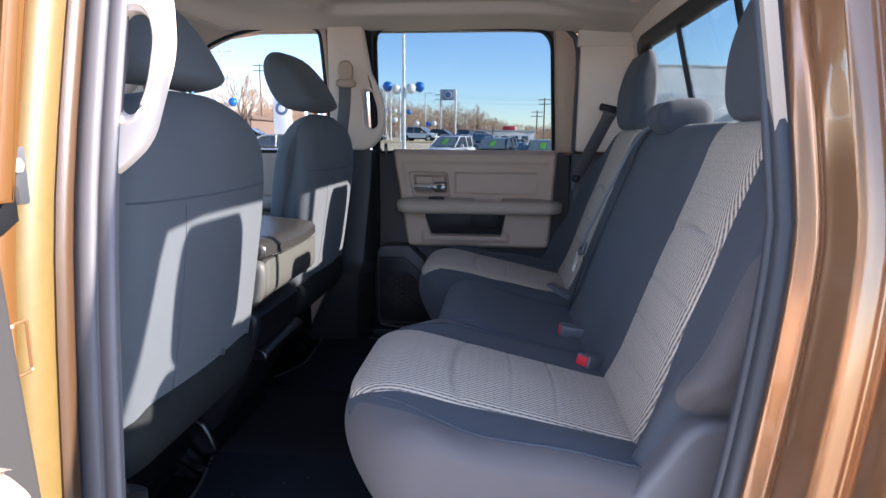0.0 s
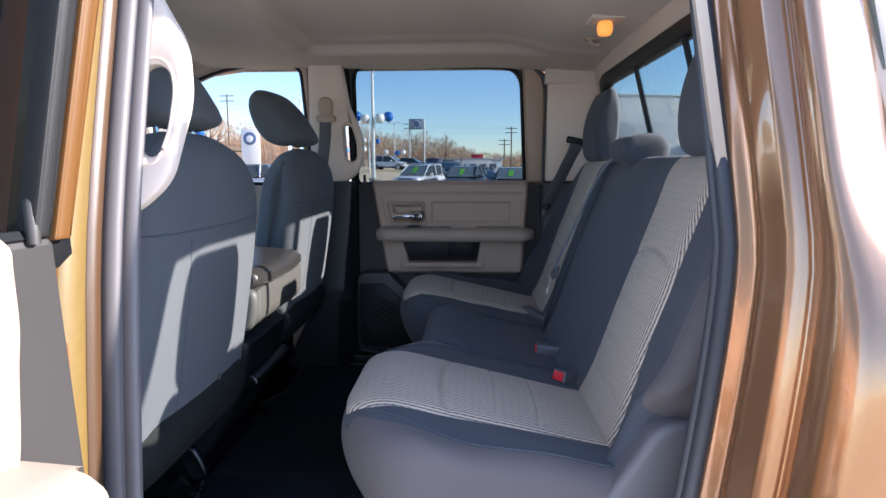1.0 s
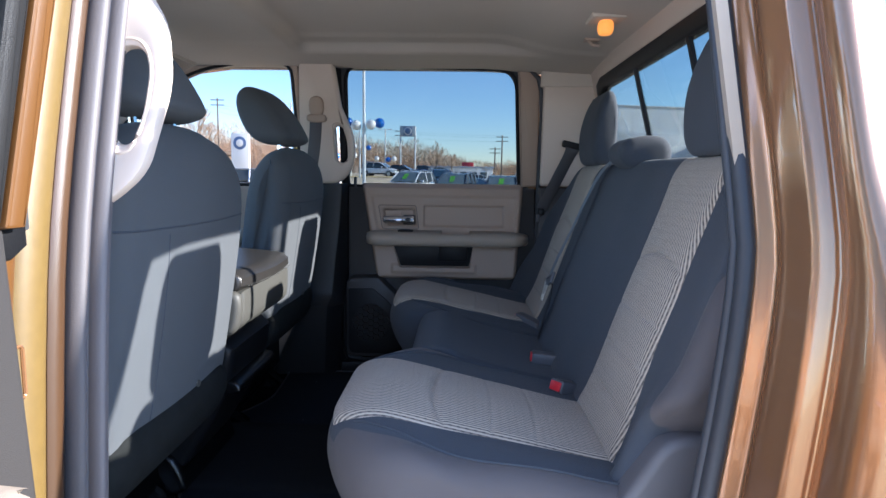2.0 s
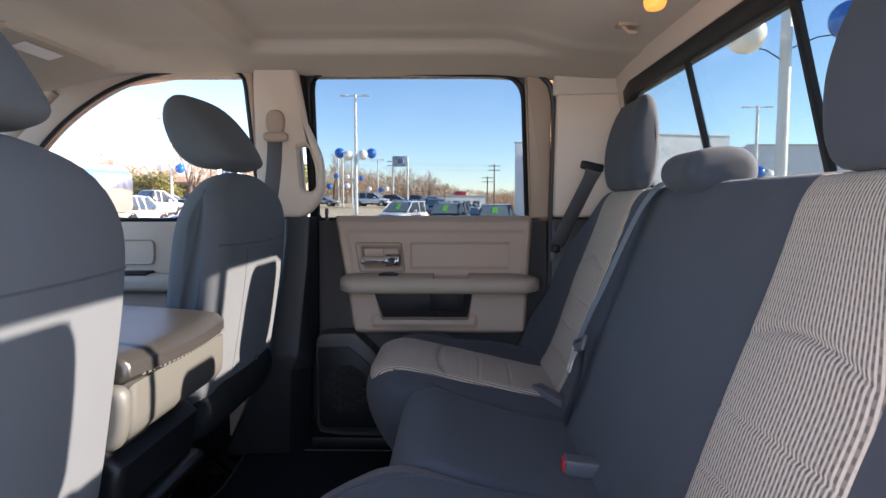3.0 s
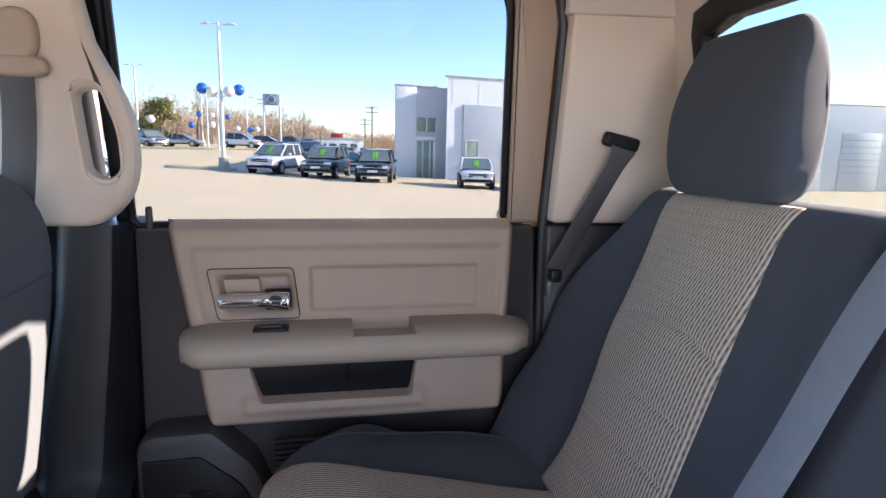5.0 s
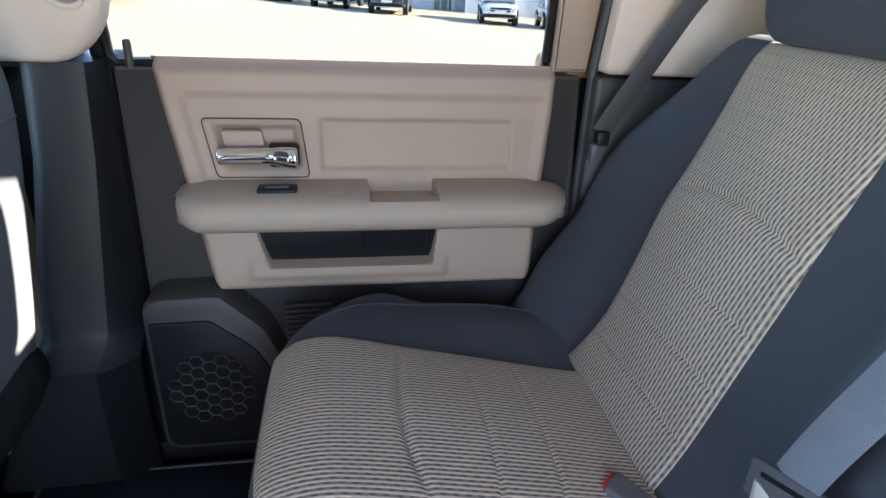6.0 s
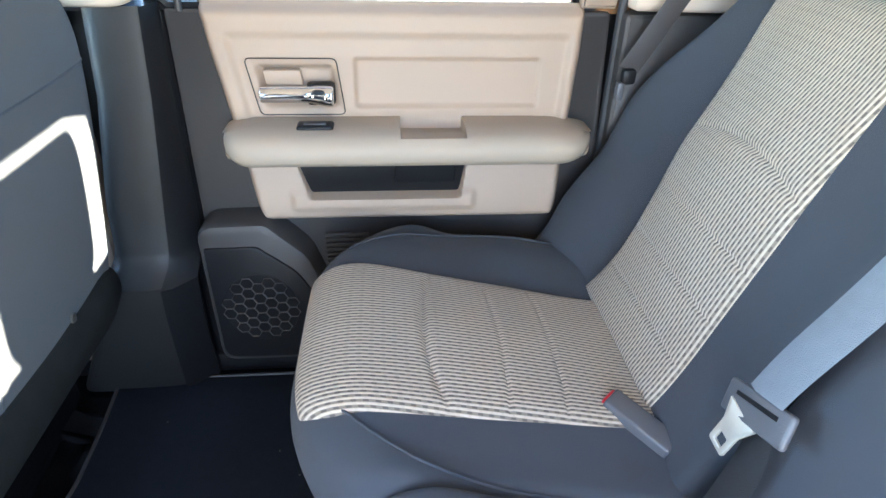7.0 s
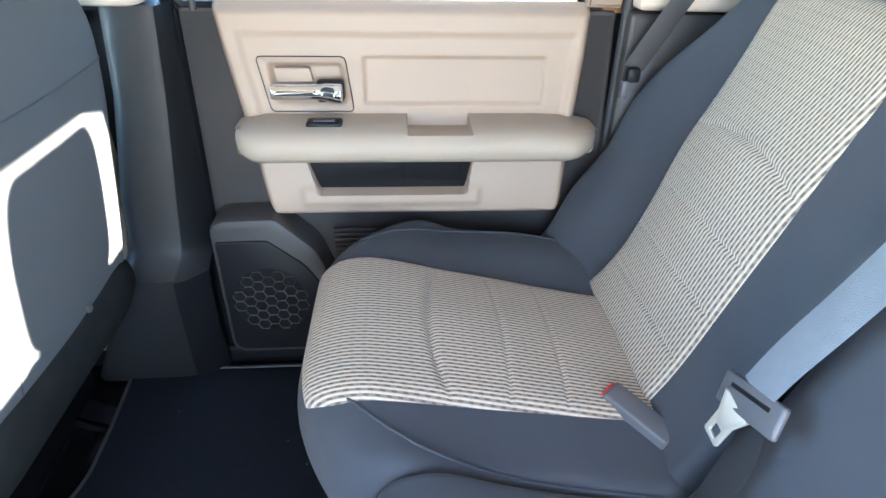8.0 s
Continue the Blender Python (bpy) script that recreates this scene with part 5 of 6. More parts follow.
part("lower_anchor", rbox(0.502, 0.526, 0.704, 0.722, 1.432, 1.458, 0.006), M_BLACK, belt_side)
part("anchor_tongue", rbox(0.496, 0.508, 0.705, 0.720, 1.405, 1.436, 0.003), M_BUCKLE, belt_side)

for s in (1, -1):
    fb = thing("seat_belt", (-0.36, YC + s * 0.72, 1.2), "dark front shoulder belt hanging on the pillar", "seat belt", "seat belts")
    part("webbing", ribbon(belt_path([(-0.352, YC + s * 0.655, 1.795), (-0.358, YC + s * 0.665, 1.70), (-0.40, YC + s * 0.70, 1.50), (-0.44, YC + s * 0.70, 1.2), (-0.47, YC + s * 0.70, 1.0)]), (1, 0, 0), 0.046, 0.0016), M_WEBD, fb)


def buckle(loc, yaw, tip, label):
    e = thing("seat_belt_buckle", loc, label, "belt buckle", "belt buckles")
    m = Matrix.Translation(loc) @ Matrix.Rotation(radians(yaw), 4, "Z") @ Matrix.Rotation(radians(tip), 4, "Y")
    b = part("housing", rbox(-0.085, 0.012, -0.018, 0.018, -0.014, 0.014, 0.004, 3, m), M_BUCKLE, e)
    part("release_button", rbox(-0.0885, -0.082, -0.014, 0.014, -0.010, 0.010, 0.002, 2, m), M_RED, b, "red release button")
    part("housing_face", rbox(-0.080, 0.008, 0.0165, 0.0188, -0.011, 0.011, 0.001, 1, m), M_BLACK, b, "black side face")
    part("stalk", tube([m @ Vector((0, 0, 0)), m @ Vector((0.02, 0.003, -0.005)), m @ Vector((0.05, 0, -0.02))], 0.007, 8), M_BLACK, e)
    return e


buckle((0.446, 0.220, 1.112), -48, 12, "dark belt buckle with red button on the cushion")
buckle((0.468, -0.140, 1.115), -4, 6, "dark belt buckle with red button on the bench")
buckle((0.468, -0.322, 1.108), 40, 18, "dark belt buckle with red button on the bench")

# ---- small cab fittings ----
dome = thing("dome_lamp", (0.557, -0.03, head_z(0.557, -0.03)), "lit warm reading lamp set in the headliner", "ceiling lamp")
zc = head_z(0.557, -0.03)
part("bezel", rbox(0.514, 0.600, -0.078, 0.008, zc - 0.006, zc + 0.006, 0.004, 3), M_HEAD, dome)
part("lens", pillow([(-0.014, -0.022), (-0.022, 0), (-0.014, 0.022), (0.014, 0.022), (0.022, 0), (0.014, -0.022)], -0.036, 0.0, 0.016, n=32, mid=3, axis="z", shrink=0.45, warp=lambda c: (0.557 + c[0], c[1] - 0.035, zc - 0.004 + c[2])), M_LAMP, dome, "glowing amber lens")
hook = thing("coat_hook", (0.570, 0.188, head_z(0.570, 0.188)), "small beige coat hook on the headliner", "coat hook")
zh = head_z(0.570, 0.188)
part("hook_base", rbox(0.548, 0.593, 0.171, 0.204, zh - 0.006, zh + 0.004, 0.003), M_BEIGE, hook)
part("hook_arm", tube([(0.558, 0.186, zh), (0.573, 0.182, zh - 0.018), (0.591, 0.176, zh - 0.020)], 0.005, 8), M_BEIGE, hook)

for s in (1, -1):
    visor = thing("sun_visor", (-0.785, SC + s * 0.26, 1.93), "folded beige sun visor with pale warning label", "sun visor", "sun visors")
    part("panel", pillow([(-0.10, -0.012), (-0.10, 0.008), (0.09, 0.010), (0.10, 0.0), (0.09, -0.012)], SC + s * 0.26 - 0.19, SC + s * 0.26 + 0.19, 0.010, n=40, warp=lambda c: (-0.785 + c[0], c[1], 1.932 + c[2] + 0.30 * (c[0] - 0.07))), M_HEAD, visor)
    part("warning_label", rbox(-0.735, -0.70, SC + s * 0.26 - 0.12, SC + s * 0.26, 1.9165, 1.9185, 0.0005, 1, Matrix.Translation((-0.715, 0, 1.9175)) @ Matrix.Rotation(radians(-16.7), 4, "Y") @ Matrix.Translation((0.715, 0, -1.9175))), M_BALLW, visor)

mirror_ob = thing("door_mirror", (-1.10, 1.0, 1.5), "pale door mirror outside the front window", "door mirror")
TURNED = Matrix.Translation((-1.165, 1.075, 1.635)) @ Matrix.Rotation(radians(-20), 4, "Z")
part("housing", moved(pillow([(-0.09, -0.09), (-0.10, 0.08), (-0.05, 0.11), (0.02, 0.10), (0.03, -0.09), (-0.02, -0.11)], -0.15, 0.15, 0.04, mid=6), lambda c: TURNED @ c), M_POLE, mirror_ob)
part("mirror_glass", moved(slab(round_poly([(-0.125, -0.078), (0.125, -0.078), (0.125, 0.083), (-0.125, 0.083)], 0.03), lambda u, v, d: Vector((0.034 - d, u, v)), 0.006, 0.001), lambda c: TURNED @ c), M_CHROME, mirror_ob)
part("arm", tube([(-1.20, 0.84, 1.54), (-1.19, 0.98, 1.57)], 0.03, 8), M_BLACK, mirror_ob)

# ---- outdoors ----
def ground_z(x, y):
    """The lot is level by the truck, falls gently across the view and rises to a bank beyond it."""
    fall = -0.036 * max(-22.0, min(26.0, x)) * smooth(6.0, 22.0, y)
    rise = smooth(42.0, 58.0, y) * smooth(4.0, -6.0, x)
    return fall + (1.3 - fall) * rise + 0.6 * smooth(60, 110, y)


ground = thing("ground", (0, 0, 0), "pale sunlit asphalt car lot", "ground", kind="structure")
gx = [-2500, -800, -300, -150] + [-100 + 5 * k for k in range(41)] + [150, 300, 800, 2500]
gy = [-2500, -800, -300, -150, -100, -60, -40, -20] + [-10 + 4 * k for k in range(41)] + [180, 220, 300, 800, 2500]
gv = [(x, y, ground_z(x, y)) for y in gy for x in gx]
gf = [(j * len(gx) + i, j * len(gx) + i + 1, (j + 1) * len(gx) + i + 1, (j + 1) * len(gx) + i) for j in range(len(gy) - 1) for i in range(len(gx) - 1)]
part("lot_surface", (gv, gf), M_ASPH, ground)

bank = thing("grass_bank", (-20, 66, 1.0), "dry winter grass verge beyond the lot", "grass", kind="stuff")
bv, bf = [], []
nb = 40
for i in range(nb + 1):
    x = -75 + 78 * i / nb
    y0 = 56.5 + 0.5 * math.sin(x * 0.2) + 0.28 * max(0.0, x + 18)
    for j in range(9):
        y = y0 + 9 * j / 8
        bv.append((x, y, ground_z(x, y) + 0.05 + 0.10 * math.sin(math.pi * j / 8)))
for i in range(nb):
    for j in range(8):
        a = i * 9 + j
        bf.append((a, a + 1, a + 10, a + 9))
part("turf", (bv, bf), M_GRASS, bank)

island = thing("kerb_island", (-8, 37, 0), "concrete kerb island round a lamp post", "kerb", kind="structure")
part("kerb", slab(round_poly([(-9.4, 36.2), (-9.4, 38.2), (-5.4, 38.2), (-5.4, 36.2)], 0.9), lambda u, v, d: (u, v, ground_z(u, v) + 0.14 - d), 0.2, 0.03), M_CONC, island)
part("island_turf", slab(round_poly([(-9.2, 36.4), (-9.2, 38.0), (-5.6, 38.0), (-5.6, 36.4)], 0.8), lambda u, v, d: (u, v, ground_z(u, v) + 0.17 - d), 0.1, 0.03), M_GRASS, island)


def ball(c, r, n=18):
    rings = []
    for i in range(n // 2 + 1):
        t = math.pi * i / (n // 2)
        rr = max(0.001, r * math.sin(t))
        rings.append([Vector(c) + Vector((rr * math.cos(2 * math.pi * k / n), rr * math.sin(2 * math.pi * k / n), r * math.cos(t))) for k in range(n)])
    return loft(rings)


def lamp_post(x, y, h, radius, label, balls=(), ball_r=0.33, heads=True, base=True):
    z = ground_z(x, y)
    e = thing("street_lamp", (x, y, z), label, "lamp post", "lot lamps")
    if base:
        part("footing", tube([(x, y, z - 0.1), (x, y, z + 0.75)], 0.30, 16), M_CONC, e)
    part("pole", tube([(x, y, z), (x, y, z + h * 0.5), (x, y, z + h)], [radius, radius * 0.9, radius * 0.7], 12), M_POLE, e)
    if heads:
        part("arm", tube([(x - 0.62, y, z + h - 0.1), (x + 0.62, y, z + h - 0.1)], 0.03, 6), M_POLE, e)
        for d in (-0.72, 0.72):
            part("lamp_head", rbox(x + d - 0.22, x + d + 0.22, y - 0.14, y + 0.14, z + h - 0.13, z + h - 0.03, 0.03), M_POLE, e)
    for dx, dy, bz, m in balls:
        b = part("balloon", ball((x + dx, y + dy, z + bz), ball_r), m, e, "blue balloon" if m is M_BALLB else "white balloon")
        part("balloon_wire", tube([(x, y, z + bz - 0.45), (x + dx * 0.5, y + dy * 0.5, z + bz - 0.25), (x + dx, y + dy, z + bz - 0.2)], 0.012, 5), M_BLACK, b)
    return e


lamp_post(-6.1, 37.2, 8.5, 0.12, "tall pale lamp post with blue and white balloons", ((-1.05, 0, 4.75, M_BALLB), (-0.45, -0.3, 4.55, M_BALLW), (0.5, -0.3, 4.6, M_BALLW), (1.02, 0, 4.72, M_BALLB)))
lamp_post(-11.2, 60, 5.4, 0.09, "short pale post on the verge", heads=False, base=False)
lamp_post(-9.9, 58, 5.4, 0.09, "short pale post on the verge", ((-1.6, 0, 3.2, M_BALLB), (-0.5, 0, 3.1, M_BALLW), (0.9, 0, 3.0, M_BALLB)), 0.26, heads=False, base=False)
lamp_post(-19.1, 66, 8.3, 0.13, "pale lamp post with small balloons on the verge", ((-1.2, 0, 3.0, M_BALLW), (1.3, 0, 2.9, M_BALLW)), 0.42)
lamp_post(-15.2, 78, 7.0, 0.10, "distant pale lamp post with balloons", ((-1.2, 0, 2.6, M_BALLB), (1.2, 0, 2.7, M_BALLW)), 0.4)
lamp_post(-10.1, 80, 6.4, 0.10, "distant pale lamp post with balloons", ((-1.2, 0, 2.3, M_BALLW), (0.4, 0, 2.2, M_BALLB), (1.2, 0, 2.3, M_BALLW)), 0.36)
lamp_post(6.0, 9.4, 9.0, 0.105, "pale lamp post with large balloons behind the cab", ((-0.75, -0.1, 4.55, M_BALLW), (0.95, -0.2, 4.75, M_BALLB)))
lamp_post(19.6, 37.0, 8.6, 0.12, "pale lamp post by the building with blue balloons", ((-0.5, 0, 4.2, M_BALLB), (0.2, 0, 4.4, M_BALLB), (0.8, 0, 4.2, M_BALLW)), 0.4)
lamp_post(-21.5, 44.0, 7.5, 0.10, "pale lamp post with balloons beyond the front window", ((-0.6, 0, 3.7, M_BALLW), (0.7, 0, 3.6, M_BALLB)), 0.36)

# dealer sign on two posts
sign = thing("pole_sign", (-6.55, 75, ground_z(-6.55, 75)), "grey sign board with blue square on two posts", "sign")
zs = ground_z(-6.55, 75)
for d in (-0.95, 0.95):
    part("post", tube([(-6.55 + d, 75, zs), (-6.55 + d, 75, 7.85)], 0.11, 10), M_POLE, sign)
part("board", rbox(-7.52, -5.58, 74.8, 75.2, 6.55, 7.90, 0.04), M_SIGNG, sign)
part("blue_square", rbox(-7.12, -5.98, 74.76, 74.8, 6.66, 7.80, 0.02), M_SIGNB, sign)
part("emblem_disc", slab([(-6.55 + 0.5 * math.cos(2 * math.pi * k / 28), 7.23 + 0.5 * math.sin(2 * math.pi * k / 28)) for k in range(28)], lambda u, v, d: (u, 74.75 + d, v), 0.02, 0.004), M_BALLW, sign)
part("emblem_core", slab([(-6.55 + 0.41 * math.cos(2 * math.pi * k / 28), 7.23 + 0.41 * math.sin(2 * math.pi * k / 28)) for k in range(28)], lambda u, v, d: (u, 74.735 + d, v), 0.02, 0.004), M_SIGNB, sign)

pylon = thing("pylon_sign", (-18.3, 48, ground_z(-18.3, 48)), "tall white pylon sign with blue emblem", "sign")
zp = ground_z(-18.3, 48)
part("slab", rbox(-19.05, -17.55, 47.8, 48.2, zp, 4.9, 0.04), M_BALLW, pylon)
part("emblem_disc", slab([(-18.3 + 0.55 * math.cos(2 * math.pi * k / 28), 4.1 + 0.55 * math.sin(2 * math.pi * k / 28)) for k in range(28)], lambda u, v, d: (u, 47.78 + d, v), 0.02, 0.004), M_SIGNB, pylon)
part("emblem_core", slab([(-18.3 + 0.3 * math.cos(2 * math.pi * k / 28), 4.1 + 0.3 * math.sin(2 * math.pi * k / 28)) for k in range(28)], lambda u, v, d: (u, 47.76 + d, v), 0.02, 0.004), M_BALLW, pylon)

red = thing("roadside_sign", (1.8, 118, 0.6), "plain red roadside sign board on a post", "sign")
part("board", rbox(0.6, 3.0, 117.9, 118.2, 2.6, 4.4, 0.04), M_SIGNR, red)
part("post", tube([(1.8, 118.1, 0.5), (1.8, 118.1, 2.7)], 0.12, 8), M_POLE, red)

# showroom building, turned a little away from the lot
shop = thing("showroom_building", (0, 0, 0), "white panelled car showroom with glazed entrance", "building")
M_ENTR = mat("greenish_entrance_glass", (0.22, 0.27, 0.22), 0.06, 0, 0.6, 1.3, 0.0, 10, coat=0.6)
part("front_wall", slab([(0.0, 0.0), (12.0, 0.0), (12.0, 18.0), (8.4, 18.0)], lambda u, v, d: (u, v, 6.36 - d), 7.5, 0.02), M_WALL, shop)
# greyer wall colour carries the shade of the set-back entrance
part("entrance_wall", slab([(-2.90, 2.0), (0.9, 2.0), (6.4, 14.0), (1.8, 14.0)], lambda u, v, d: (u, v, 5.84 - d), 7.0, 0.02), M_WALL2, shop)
part("entrance_pier", rbox(-2.90, -1.46, 1.86, 2.1, -1.2, 5.84, 0.02), M_WALL, shop)
# the recess reads by shade put into its darker colour
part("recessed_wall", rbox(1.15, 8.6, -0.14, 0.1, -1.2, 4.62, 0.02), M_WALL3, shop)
part("parapet_cap", rbox(-0.06, 12.06, -0.08, 0.35, 6.36, 6.45, 0.02), M_WALL2, shop)
part("parapet_cap", rbox(-2.93, 0.05, 1.82, 2.2, 5.84, 5.92, 0.02), M_WALL2, shop)
for k in range(6):
    part("panel_joint", rbox(0.35 + 1.9 * k, 0.365 + 1.9 * k, -0.012, 0.0, 4.66, 6.3, 0), M_WALL2, shop)
for a, b, z0, z1 in ((-1.42, -0.72, 2.85, 3.84), (-0.68, 0.0, 2.85, 3.84), (-1.42, -0.98, -0.30, 2.25), (-0.94, -0.46, -0.30, 2.25), (-0.42, -0.02, -0.30, 2.25)):
    w = part("window", rbox(a, b, 1.90, 2.02, z0, z1, 0.01), M_ENTR, shop)
    part("window_frame", join(*[tube(q, 0.035, 4) for q in (((a, 1.9, z0), (a, 1.9, z1)), ((b, 1.9, z0), (b, 1.9, z1)), ((a, 1.9, z1), (b, 1.9, z1)), ((a, 1.9, z0), (b, 1.9, z0)))]), M_POLE, w)
part("entrance_beam", rbox(-1.44, 0.0, 1.84, 2.02, 2.30, 2.52, 0.02), M_BALLW, shop)
part("entrance_panel", rbox(-0.20, 0.0, 1.82, 2.02, -0.5, 2.28, 0.02), M_BALLW, shop)
w = part("window", rbox(1.30, 2.25, -0.24, -0.12, -0.3, 2.30, 0.01), M_ENTR, shop)
part("window_frame", join(*[tube(q, 0.04, 4) for q in (((1.30, -0.24, -0.3), (1.30, -0.24, 2.3)), ((2.25, -0.24, -0.3), (2.25, -0.24, 2.3)), ((1.30, -0.24, 2.3), (2.25, -0.24, 2.3)))]), M_POLE, w)
shop.matrix_basis = Matrix.Translation((7.74, 38.2, 0)) @ Matrix.Rotation(radians(11), 4, "Z")

wing = thing("service_building", (40, 48, -0.9), "low pale service wing with grey roller doors", "building")
part("wall", rbox(19.9, 62, 38.6, 58, -1.2, 5.55, 0.03), M_WALL, wing)
part("parapet_cap", rbox(19.85, 62.05, 38.5, 38.9, 5.55, 5.64, 0.02), M_WALL2, wing)
for k in range(6):
    d = part("service_door", rbox(23 + 5.2 * k, 26.6 + 5.2 * k, 38.5, 38.62, -0.9, 3.5, 0.02), M_WALL2, wing, "ribbed grey roller door")
    for q in range(6):
        part("rib", rbox(23 + 5.2 * k, 26.6 + 5.2 * k, 38.46, 38.5, 0.5 * q + 0.45, 0.5 * q + 0.5, 0.005, 1), M_SIGNG, d)

far_shop = thing("distant_store", (-1, 112, 0.6), "low white store across the road", "building")
part("wall", rbox(-8, 6.5, 112, 124, 0.5, 3.1, 0.05), M_WALL, far_shop)
part("roof", rbox(-8.3, 6.8, 111.7, 124.3, 3.1, 3.45, 0.05), M_SIGNG, far_shop)
for k in range(7):
    part("window", rbox(-7.3 + 1.9 * k, -6.0 + 1.9 * k, 111.9, 112.02, 0.9, 2.4, 0.02), M_SHOP, far_shop)
low_shop = thing("brick_store", (-42, 78, 1.4), "long brown roadside store", "building")
part("wall", rbox(-60, -34, 78, 90, 0.8, 4.2, 0.05), M_WOODP, low_shop)
part("roof", rbox(-60.4, -33.6, 77.5, 90.4, 4.2, 4.7, 0.05), M_BARK, low_shop)
for k in range(8):
    part("window", rbox(-58.5 + 3.1 * k, -56.5 + 3.1 * k, 77.9, 78.02, 1.6, 3.2, 0.02), M_SHOP, low_shop)

for x, y, h in ((8.7, 119, 9.6), (7.6, 124, 7.4), (-41.5, 100, 12.5), (-12.0, 120, 9.0)):
    z = ground_z(x, y)
    up = thing("utility_pole", (x, y, z), "weathered wooden utility pole with crossarms", "utility pole", "utility poles")
    part("pole", tube([(x, y, z), (x, y, z + h)], [0.17, 0.12], 8), M_WOODP, up)
    for q in (0.35, 1.2):
        part("crossarm", rbox(x - 1.2, x + 1.2, y - 0.07, y + 0.07, z + h - q - 0.07, z + h - q + 0.07, 0.01, 1), M_WOODP, up)
cable = thing("overhead_cable", (0, 118, 7), "thin dark overhead cables between poles", "cable")
for q, zo in ((-1.0, 0), (1.0, 0), (0, -1.0)):
    part("wire", tube([(8.7 + (-50.2) * t, 119 - 19 * t, 9.6 + 3.4 * t - 5.0 * t * (1 - t) + zo + 0.2 * q) for t in (k / 16 for k in range(17))], 0.010, 4), M_BLACK, cable)


# ---- vehicles ----
def vehicle(name, at, turn, paint, label, length=4.7, width=1.9, height=1.75, nose=1.15, sedan=False, truck=False, sticker=True, detail=True):
    """A parked car; built with its nose towards -y and then turned."""
    e = thing(name, (0, 0, 0), label, "car", "parked cars")
    L, W, H = length, width, height
    w2 = W / 2
    belt = H * 0.60
    body = [(-L / 2, 0.32), (-L / 2 - 0.03, 0.55), (-L / 2 + 0.02, belt - 0.20), (-L / 2 + 0.22, belt - 0.07), (-L / 2 + nose - 0.1, belt + 0.02), (-L / 2 + nose + 0.4, belt + 0.04), (L / 2 - 0.35, belt + 0.06), (L / 2 - 0.05, belt - 0.02), (L / 2, 0.6), (L / 2 - 0.03, 0.32)]
    part("body", pillow(body, -w2, w2, 0.13, n=64, mid=5, nr=5, axis="x", warp=lambda c: (c[0] * (1 - 0.16 * smooth(L * 0.30, L * 0.52, abs(c[1])) ** 1.5), c[1] + 0.10 * (c[0] / w2) ** 2 * smooth(-L * 0.30, -L * 0.5, c[1]), c[2] - 0.07 * smooth(0.45, 1.0, abs(c[0]) / w2) * smooth(belt - 0.30, belt, c[2]))), paint, e)
    back = L * 0.02 if truck else (L / 2 - 0.9 if sedan else L / 2 - 0.12)
    cabin = [(-L / 2 + nose - 0.30, belt - 0.06), (-L / 2 + nose + 0.80, H - 0.10), (-L / 2 + nose + 1.25, H - 0.02), (back - 0.5, H - 0.01), (back - 0.28, H - 0.06), (back, belt)]

    def house(c):
        return (c[0] * (1 - 0.20 * smooth(belt, H, c[2])), c[1], c[2])

    part("window_glass", pillow(cabin, -w2 + 0.04, w2 - 0.04, 0.09, n=48, mid=4, nr=4, axis="x", warp=house), M_CARGL, e)
    f0, f1 = Vector((0, -L / 2 + nose - 0.13, belt + 0.05)), Vector((0, -L / 2 + nose + 0.72, H - 0.10))
    lift = Vector((0, -0.022, 0.018))
    part("windscreen", loft([[f0.lerp(f1, t) + lift * (1 - 0.25 * t) + Vector((u * (w2 - 0.13) * (1 - 0.20 * t), 0.03 * u * u, d)) for u, d in ((-1, 0), (-0.5, 0), (0, 0), (0.5, 0), (1, 0), (1, -0.02), (0, -0.02), (-1, -0.02))] for t in (0.0, 0.5, 1.0)]), M_SCREENG, e, "windscreen with sky reflection put into its pale colour")
    part("lower_cladding", pillow([(-L / 2 - 0.02, 0.30), (-L / 2 - 0.045, 0.50), (-L / 2 + 0.10, 0.52), (L / 2 - 0.10, 0.52), (L / 2 + 0.02, 0.50), (L / 2, 0.30)], -w2 - 0.012, w2 + 0.012, 0.10, n=40, mid=4, nr=3, axis="x", warp=lambda c: (c[0] * (1 - 0.10 * smooth(L * 0.30, L * 0.5, abs(c[1]))), c[1], c[2])), M_DARK, e, "charcoal lower body cladding")
    part("lower_bumper", rbox(-w2 * 0.62, w2 * 0.62, -L / 2 - 0.075, -L / 2 + 0.05, 0.33, 0.385, 0.02), M_RIM, e, "silver lower bumper strip")
    part("roof", pillow([(-L / 2 + nose + 0.72, H - 0.10), (-L / 2 + nose + 0.9, H - 0.02), (back - 0.5, H + 0.005), (back - 0.3, H - 0.05)], -w2 * 0.76, w2 * 0.76, 0.03, n=32, mid=3, nr=3, axis="x"), paint, e)
    for s in (1, -1):
        a = Vector((s * (w2 - 0.10), -L / 2 + nose - 0.14, belt)); b = Vector((s * (w2 * 0.79), -L / 2 + nose + 0.80, H - 0.05))
        part("front_pillar", tube([a, (a + b) / 2 + Vector((s * 0.01, 0, 0.01)), b], 0.045, 6), paint, e)
        for t in (0.42, 0.74):
            yy = -L / 2 + nose + 0.5 + (back + L / 2 - nose - 0.6) * t
            if yy < back - 0.2:
                part("side_pillar", tube([(s * (w2 - 0.055), yy, belt), (s * (w2 * 0.80), yy, H - 0.06)], 0.04, 5), paint, e)
